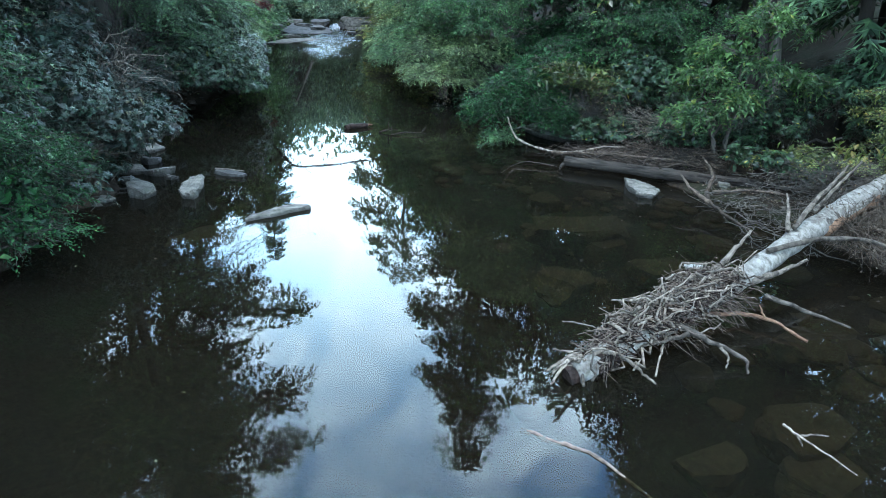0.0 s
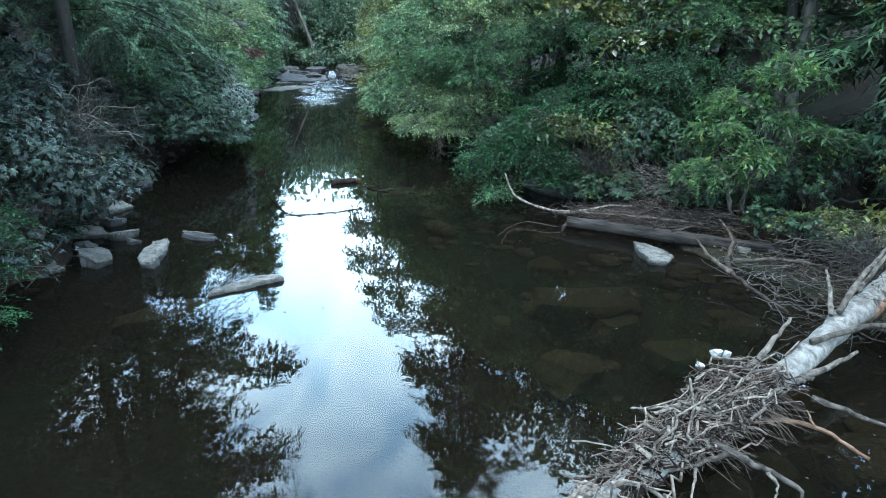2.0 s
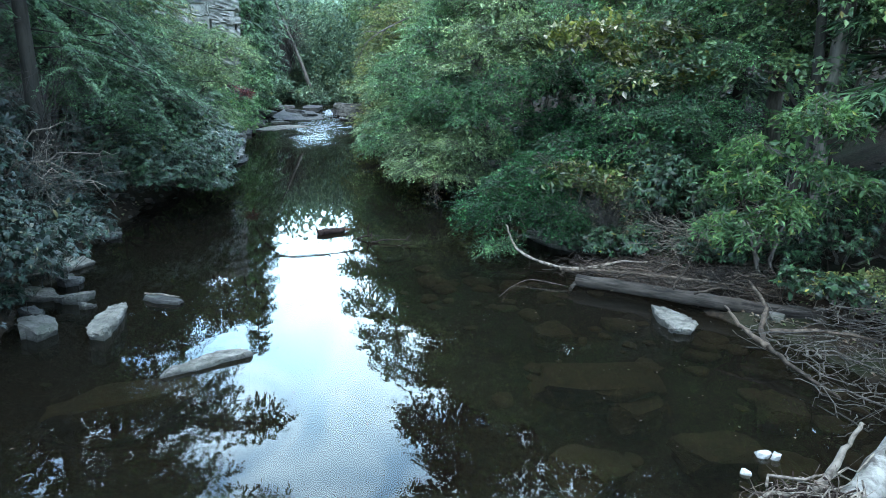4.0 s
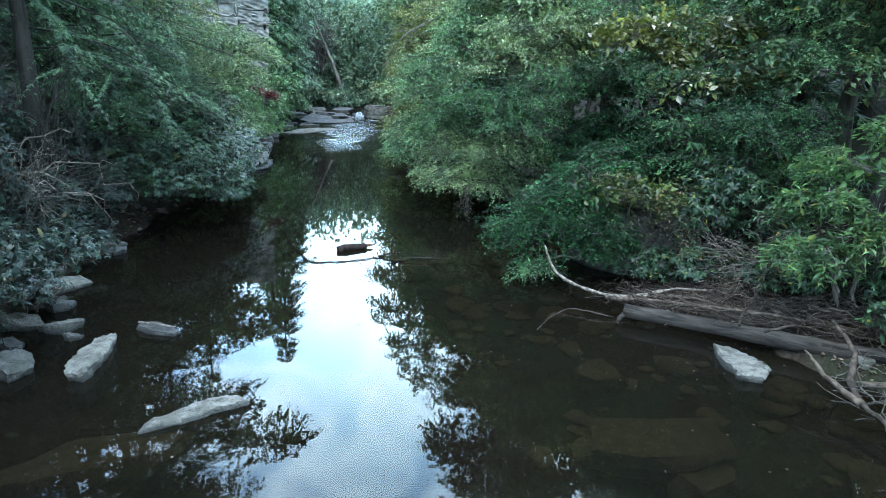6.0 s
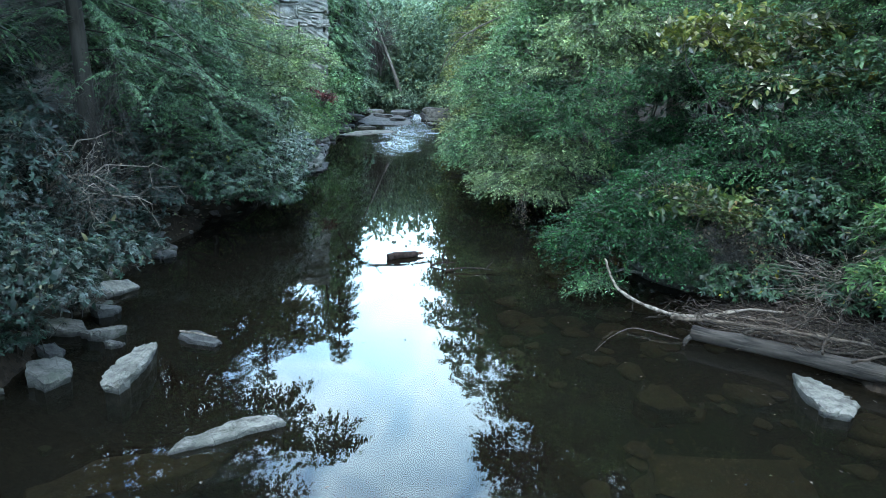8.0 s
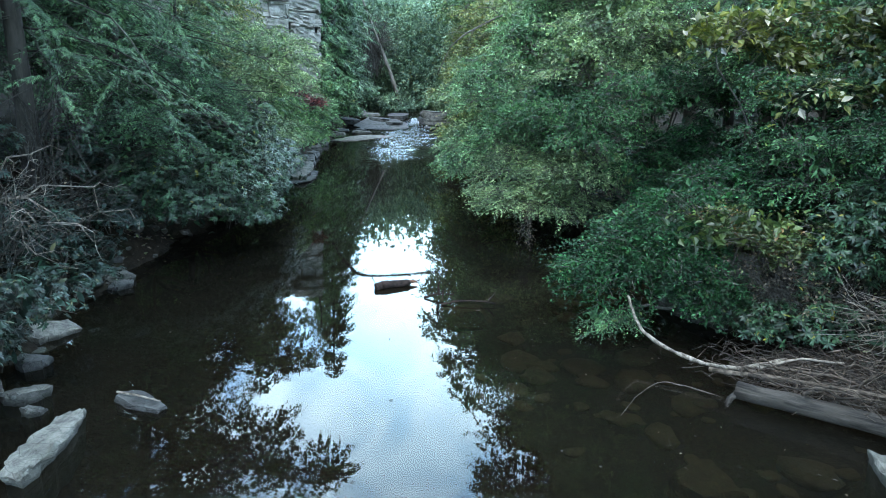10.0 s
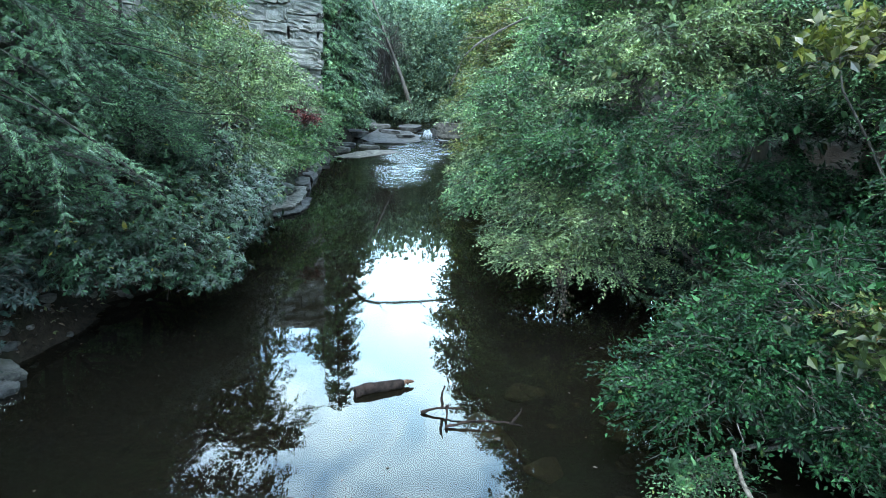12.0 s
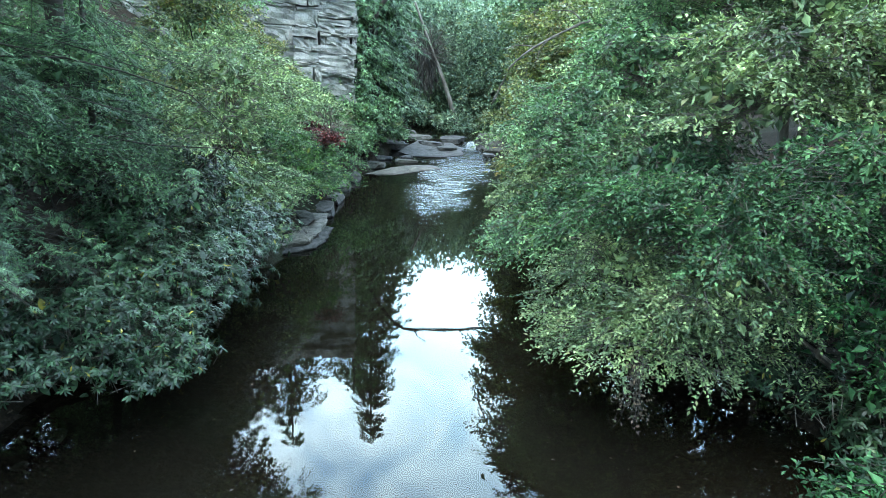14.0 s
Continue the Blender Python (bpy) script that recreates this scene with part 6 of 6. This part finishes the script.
shrub("red_shrub", (-9.6, 37.0, 1.6), [(-8.9, 36.6, 2.9, 0.16, 0.16, 0.13), (-9.9, 38.0, 3.1, 0.2, 0.2, 0.15)], L_RED, "small shrub with red autumn leaves", seed=53, dens=60, leaf=0.1)
bare_bush("dry_shrub", (-10.8, 33.6, 1.4), [(-10.4, 33.2, 3.0, 1.1, 0.9, 1.0), (-11.6, 35.0, 3.8, 1.4, 1.0, 1.0)], DEAD, "dry brown shrub among green ones", seed=54, n=90, r=0.012, dry=700)
bare_bush("dry_shrub", (-11.6, 42.6, 1.4), [(-11.2, 42.0, 2.8, 1.3, 1.2, 0.9)], DRIFT, "pale grey bare shrub", seed=55, n=110, r=0.014)
slope = [(-11.6, 30.6, 3.6, 1.6, 1.5, 1.2, L_SHRUB), (-12.6, 33.4, 4.4, 1.8, 1.6, 1.3, L_YELLOW), (-11.8, 37.2, 3.4, 1.5, 1.6, 1.2, L_PALE), (-13.6, 36.6, 5.2, 1.8, 1.7, 1.4, L_PALE), (-12.6, 40.4, 3.8, 1.7, 1.8, 1.4, L_PALE),
         (-11.2, 39.6, 2.0, 1.2, 1.5, 1.0, L_SHRUB), (-12.2, 44.0, 2.4, 1.5, 1.7, 1.3, L_SHRUB), (-14.6, 41.6, 5.2, 1.8, 1.6, 1.3, L_YELLOW), (-15.6, 38.6, 4.4, 1.7, 1.6, 1.2, L_YELLOW), (-15.2, 33.0, 5.2, 1.6, 1.5, 1.2, L_SHRUB),
         (-13.4, 46.0, 3.4, 1.7, 1.4, 1.3, L_PALE), (-15.4, 44.4, 5.0, 1.6, 1.3, 1.3, L_YELLOW), (-16.6, 43.6, 6.6, 1.5, 1.2, 1.3, L_TREE), (-12.2, 47.6, 3.0, 1.2, 1.2, 1.1, L_SHRUB), (-14.2, 45.4, 2.6, 1.6, 1.4, 1.2, L_SHRUB), (-17.2, 42.4, 5.8, 1.1, 1.1, 1.1, L_PALE), (-13.0, 50.0, 2.8, 1.6, 2.0, 1.5, L_SHRUB), (-13.6, 54.0, 2.6, 1.6, 2.0, 1.4, L_TREE), (-14.4, 58.6, 2.8, 1.8, 2.2, 1.6, L_SHRUB),
         (-17.0, 35.0, 7.0, 2.0, 1.8, 1.5, L_SHRUB), (-19.4, 40.0, 4.9, 1.6, 1.5, 1.1, L_PALE), (-12.0, 27.4, 4.4, 1.6, 1.5, 1.2, L_SHRUB), (-16.2, 62.0, 3.0, 2.0, 2.4, 2.0, L_TREE),
         (-14.6, 39.6, 7.6, 1.6, 1.5, 1.3, L_SHRUB), (-12.8, 36.0, 6.8, 1.5, 1.4, 1.2, L_YELLOW)]
for k, (x, y, z, rx, ry, rz, mt) in enumerate(slope):
    gz = float(ground_z(x - 0.3, y + 0.3))
    h = max(0.0, z - gz - rz)
    tint = {"leaf_pale": "grey-green", "leaf_yellowing": "yellowing", "leaf_canopy": "dull green"}.get(mt.name, "dark green")
    shrub("shrub", (x - 0.3, y + 0.3, gz), [(x, y, z, rx, ry, rz), (x + 0.5, y - 0.7, z - rz * 0.7 - h * 0.3, rx * 0.8, ry * 0.8, rz * 0.8)], mt, tint + " leafy shrub on the steep wooded slope", seed=70 + k,
          dens=17 if y < 45 else 8, leaf=0.12 if y < 45 else 0.19, per=9, length=0.4 if y < 45 else 0.55, group="shrubs on the slope")

# ---- tall trees whose crowns the river mirrors ----
hemlock("pine", (-13.3, 54.8, 1.2), 17.0, 0.24, "tall slender conifer beside the cliff", 81, 2.0, 3.3, 210, 0.85, fronds=7, taper=0.85, n_limbs=6, coarse=True)
hemlock("pine", (-12.9, 50.4, 1.2), 11.5, 0.2, "dark conifer at the foot of the cliff", 87, 1.0, 2.6, 130, 0.5, fronds=7, taper=0.8, n_limbs=4, coarse=True, mat=L_SHRUB)
hemlock("pine", (-15.2, 57.0, 1.6), 14.5, 0.2, "dark conifer at the foot of the cliff", 88, 1.0, 3.0, 130, 0.55, fronds=7, taper=0.8, n_limbs=4, coarse=True, mat=L_SHRUB)
broad_tree("tree", (-13.2, 31.2, 1.8), 22, 0.26, [(2.2, 1, 9, 2.4, 2.3, 1.2), (4.8, 2.2, 10.5, 1.6, 1.5, 0.8), (1.2, 0, 12.5, 2.8, 2.6, 1.5), (4.5, 0.5, 14.6, 1.9, 1.8, 0.9), (0.8, 0.4, 17, 2.8, 2.6, 1.6), (4.6, 1, 18.4, 1.8, 1.6, 0.8), (1.2, 0, 20.5, 2.4, 2.2, 1.4)],
           "tall tree with spreading layered limbs over the river", seed=82, dens=16, leaf=0.17, bark=BARK_DARK)
broad_tree("tree", (1.9, 32.6, 0.6), 21, 0.22, [(-0.6, 0, 8.5, 1.9, 1.9, 1.2), (-1.1, 0.4, 11.2, 2.0, 1.8, 1.1), (0.7, 0, 13, 2.1, 1.9, 1.2), (-0.4, 0.2, 15.4, 1.8, 1.7, 1.2), (0.5, 0, 17.4, 1.4, 1.4, 1.1), (0.1, 0, 19.6, 0.9, 0.9, 1.2), (2.4, 0.4, 9.6, 2.0, 1.8, 1.3), (2.2, 0.2, 12.0, 1.7, 1.6, 1.1)],
           "slender tall tree standing at the river bank", seed=83, dens=20, leaf=0.16)
broad_tree("tree", (-2.6, 56.4, 0.6), 21, 0.22, [(-1.8, -1.2, 7.6, 2.0, 1.9, 1.5), (-2.2, -1.0, 10.2, 2.0, 1.9, 1.5), (-1.8, -0.8, 13.2, 1.9, 1.8, 1.5), (-1.0, -0.4, 16.2, 1.7, 1.7, 1.4), (0.0, 0.0, 19.0, 1.4, 1.4, 1.3), (0.4, -0.6, 11.6, 2.0, 1.9, 1.6), (0.6, 0.0, 15.0, 1.8, 1.8, 1.5), (0.4, -0.8, 8.2, 2.0, 1.9, 1.6)],
           "tall green tree leaning out beside the rapids", seed=89, dens=7, leaf=0.24, length=0.7)
protos = [
    broad_tree("tree", (6.2, 28.0, 1.0), 13, 0.2, [(-0.8, 0, 6, 2.2, 2.2, 1.5), (1, 0.4, 7.6, 2.2, 2.2, 1.5), (0, -0.3, 9.8, 2.2, 2.2, 1.5), (0.2, 0.2, 12, 1.5, 1.5, 1.1), (0.8, -1.2, 4.2, 1.8, 1.6, 1.1)], "broadleaved forest tree with dull green crown", seed=84, dens=5, leaf=0.2, length=0.65),
    broad_tree("tree", (10.0, 24.0, 2.4), 15, 0.24, [(0.8, 0, 6.5, 2.5, 2.4, 1.6), (-1.2, 0.4, 9, 2.3, 2.2, 1.6), (0.6, -0.3, 11.6, 2.3, 2.2, 1.6), (0, 0.2, 14, 1.5, 1.5, 1.2), (-0.6, -1, 4.5, 2.0, 2.0, 1.2)], "broadleaved forest tree with dull green crown", mat=L_TREE, seed=85, dens=5, leaf=0.2, length=0.65),
    hemlock("hemlock", (12.0, 20.0, 2.6), 16, 0.24, "dark hemlock in the forest", 86, 1.0, 3.4, 60, 1.0, fronds=6, n_limbs=5, coarse=True),
]
far = "trees of the surrounding forest"
for ob in protos:
    tagged(ob, group=far)
# Several stand out of view, added to shade the banks and block light behind.
spots = [(9.0, 30.5, 1, 0.9), (5.0, 31.2, 0, 1.2), (4.6, 38, 0, 0.95), (8, 38, 2, 0.9), (2.6, 44, 1, 0.85), (7, 46, 0, 1.0), (0.8, 51, 2, 0.75), (4, 55, 1, 0.85), (-1.6, 58, 0, 0.8), (2.5, 64, 2, 0.9), (-4.0, 66, 1, 0.72), (-3.5, 73, 2, 0.65),
         (-8.0, 78, 0, 0.6), (-12.5, 80, 2, 0.62), (-17.5, 79, 1, 0.62), (-6.0, 86, 1, 0.6), (-11, 88, 0, 0.7), (-17, 72, 2, 0.8), (-21, 76, 0, 0.9), (-23, 84, 1, 0.8), (-15, 92, 2, 0.7), (-10, 83, 1, 0.68), (-7, 81, 0, 0.75), (-13.5, 85, 1, 0.7), (-4.5, 79, 2, 0.62), (-2.5, 70, 0, 0.72), (-18.5, 66, 0, 0.95), (-22, 62, 2, 1.1),
         (-19, 56, 1, 1.0), (-25, 54, 0, 1.0), (-23.5, 50, 2, 0.8), (-27, 47, 1, 0.8), (-15.5, 25, 1, 1.15), (-14, 20, 2, 1.2), (-13, 14.5, 0, 1.2), (-12, 8, 1, 1.2), (-21, 31, 2, 1.0), (-18, 16, 0, 1.2), (-11.6, 17.2, 1, 1.05), (-11.2, 12.4, 0, 1.1), (-13.2, 22.6, 0, 1.15), (-13.4, 27.4, 1, 1.15), (-10.6, 5.5, 0, 1.1),
         (12.0, 14.5, 1, 0.9), (11.4, 16.6, 0, 1.15), (9.0, 19.6, 1, 1.0), (-9.9, 14.9, 1, 1.05), (9.4, 20.8, 1, 0.9), (10.6, 18.4, 2, 0.85), (13.5, 17.5, 0, 1.0), (12.5, 28, 2, 1.0), (9.4, 25.6, 2, 0.8), (8.0, 28.6, 1, 0.8), (14, 10, 2, 1.0), (12.0, 5, 0, 1.1), (11.5, -2, 1, 1.1), (12, -9, 2, 1.1), (-12, 2, 2, 1.2), (-12, -5, 0, 1.2), (-12.5, -12, 1, 1.2),
         (3, 76, 1, 0.8), (-1, 82, 2, 0.7), ]
for k, (x, y, p, s) in enumerate(spots):
    c = copy_thing(protos[p], pose(x, y, float(ground_z(x, y)) - 0.1, 0, 0, (k * 67) % 360) @ Matrix.Diagonal((s, s, s, 1)))
# the woods that close the valley beyond the rapids
g = np.random.default_rng(99)
woods = []
for k in range(72):
    x, y = g.uniform(-24, 0), g.uniform(72, 90)
    z = float(ground_z(x, y))
    for h in np.arange(0.2, 8.6 + 0.09 * (y - 60) + 1.4 * g.random() - 0.8 * z, 1.5):
        P, O = blob_points(g, 58, (x + g.normal() * 0.8, y + g.normal() * 0.8, z + h), (1.9, 1.7, 1.2), 0.4)
        woods.append(sprays(g, P, O, 8, 0.9, 0.27, 0.6)[0])
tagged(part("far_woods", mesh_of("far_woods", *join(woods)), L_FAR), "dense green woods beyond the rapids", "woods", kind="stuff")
# the wooded hillsides on both sides and behind
hills = []
for k in range(300):
    y = g.uniform(-60, 130)
    d = g.uniform(12, 60)
    x = np.interp(y, LEFT_Y, LEFT_X) - d if k % 2 else np.interp(y, RIGHT_Y, RIGHT_X) + d
    if k >= 220:
        x, y = g.uniform(-50, 25), g.uniform(93, 130)
    z = float(ground_z(x, y))
    for h in (2.5, 5.5, 8.5):
        P, O = blob_points(g, 14, (x + g.normal(), y + g.normal(), z + h), (3.0, 3.0, 2.2), 0.4)
        hills.append(sprays(g, P, O, 3, 1.8, 1.0, 0.6)[0])
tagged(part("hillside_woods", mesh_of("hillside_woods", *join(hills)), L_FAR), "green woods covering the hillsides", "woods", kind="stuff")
# dead and leaning wood
leaner = thing("dead_tree", (-14.6, 53.4, 1.0), "bare dead tree leaning far out over the river", "tree")
bare_bush("bare_tree", (-14.2, 70.5, 2.0), [(-14.0, 70.0, 6.6, 2.0, 1.6, 2.2)], TWIG, "grey leafless tree before the far woods", "tree", seed=57, n=120, r=0.03)
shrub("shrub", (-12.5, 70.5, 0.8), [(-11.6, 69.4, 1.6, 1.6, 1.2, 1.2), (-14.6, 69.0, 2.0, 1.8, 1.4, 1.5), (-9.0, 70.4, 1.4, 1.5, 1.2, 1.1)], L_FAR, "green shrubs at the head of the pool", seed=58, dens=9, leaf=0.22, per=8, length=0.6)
part("trunk", mesh_of("trunk", *stick_line([(0, 0, 0), (0.9, -0.1, 4.5), (2.2, -0.2, 7.4), (3.6, -0.3, 8.7), (6.4, -0.4, 8.4), (9.2, -0.4, 7.9)], 0.15, 0.07, 91, 8), smooth=True), BARK_DARK, leaner)
for k, pts in enumerate([[(4.4, -0.3, 8.6), (4.8, -0.4, 9.1), (5.2, -0.5, 9.2)], [(5.6, -0.35, 8.5), (6.1, -0.6, 8.2), (6.6, -0.8, 8.3)], [(7.0, -0.4, 8.3), (7.5, -0.3, 8.7), (8.0, -0.2, 8.75)]]):
    part("branch", mesh_of("branch", *stick_line(pts, 0.04, 0.015, 92 + k)), BARK, leaner)
snag = thing("dead_tree", (-11.4, 69.6, 0.9), "grey dead trunk leaning against the far forest", "tree")
part("trunk", mesh_of("trunk", *stick_line([(0, 0, 0), (-0.9, 0, 2.6), (-2.2, 0, 5.6), (-3.6, 0, 9.0)], 0.2, 0.08, 96, 8), smooth=True), BARK, snag)
lb = thing("bare_limb", (0.6, 35.2, 1.0), "lichen-grey bare limb leaning out over the river", "branch")
part("limb", mesh_of("limb", *stick_line([(0, 0, 0), (-0.4, -0.1, 3.4), (-1.5, -0.3, 5.5), (-2.6, -0.5, 5.0), (-3.6, -0.6, 4.3), (-4.1, -0.6, 3.2)], 0.06, 0.016, 97, 8), smooth=True), BARK, lb)
for k, pts in enumerate([[(-1.9, -0.4, 5.35), (-2.2, -0.5, 5.6), (-2.7, -0.5, 5.6)], [(-2.6, -0.5, 5.0), (-2.9, -0.6, 4.7), (-3.0, -0.7, 4.3)], [(-3.0, -0.55, 4.7), (-3.5, -0.5, 4.75), (-3.9, -0.5, 4.6)]]):
    part("twig", mesh_of("twig", *stick_line(pts, 0.022, 0.008, 98 + k)), BARK, lb)
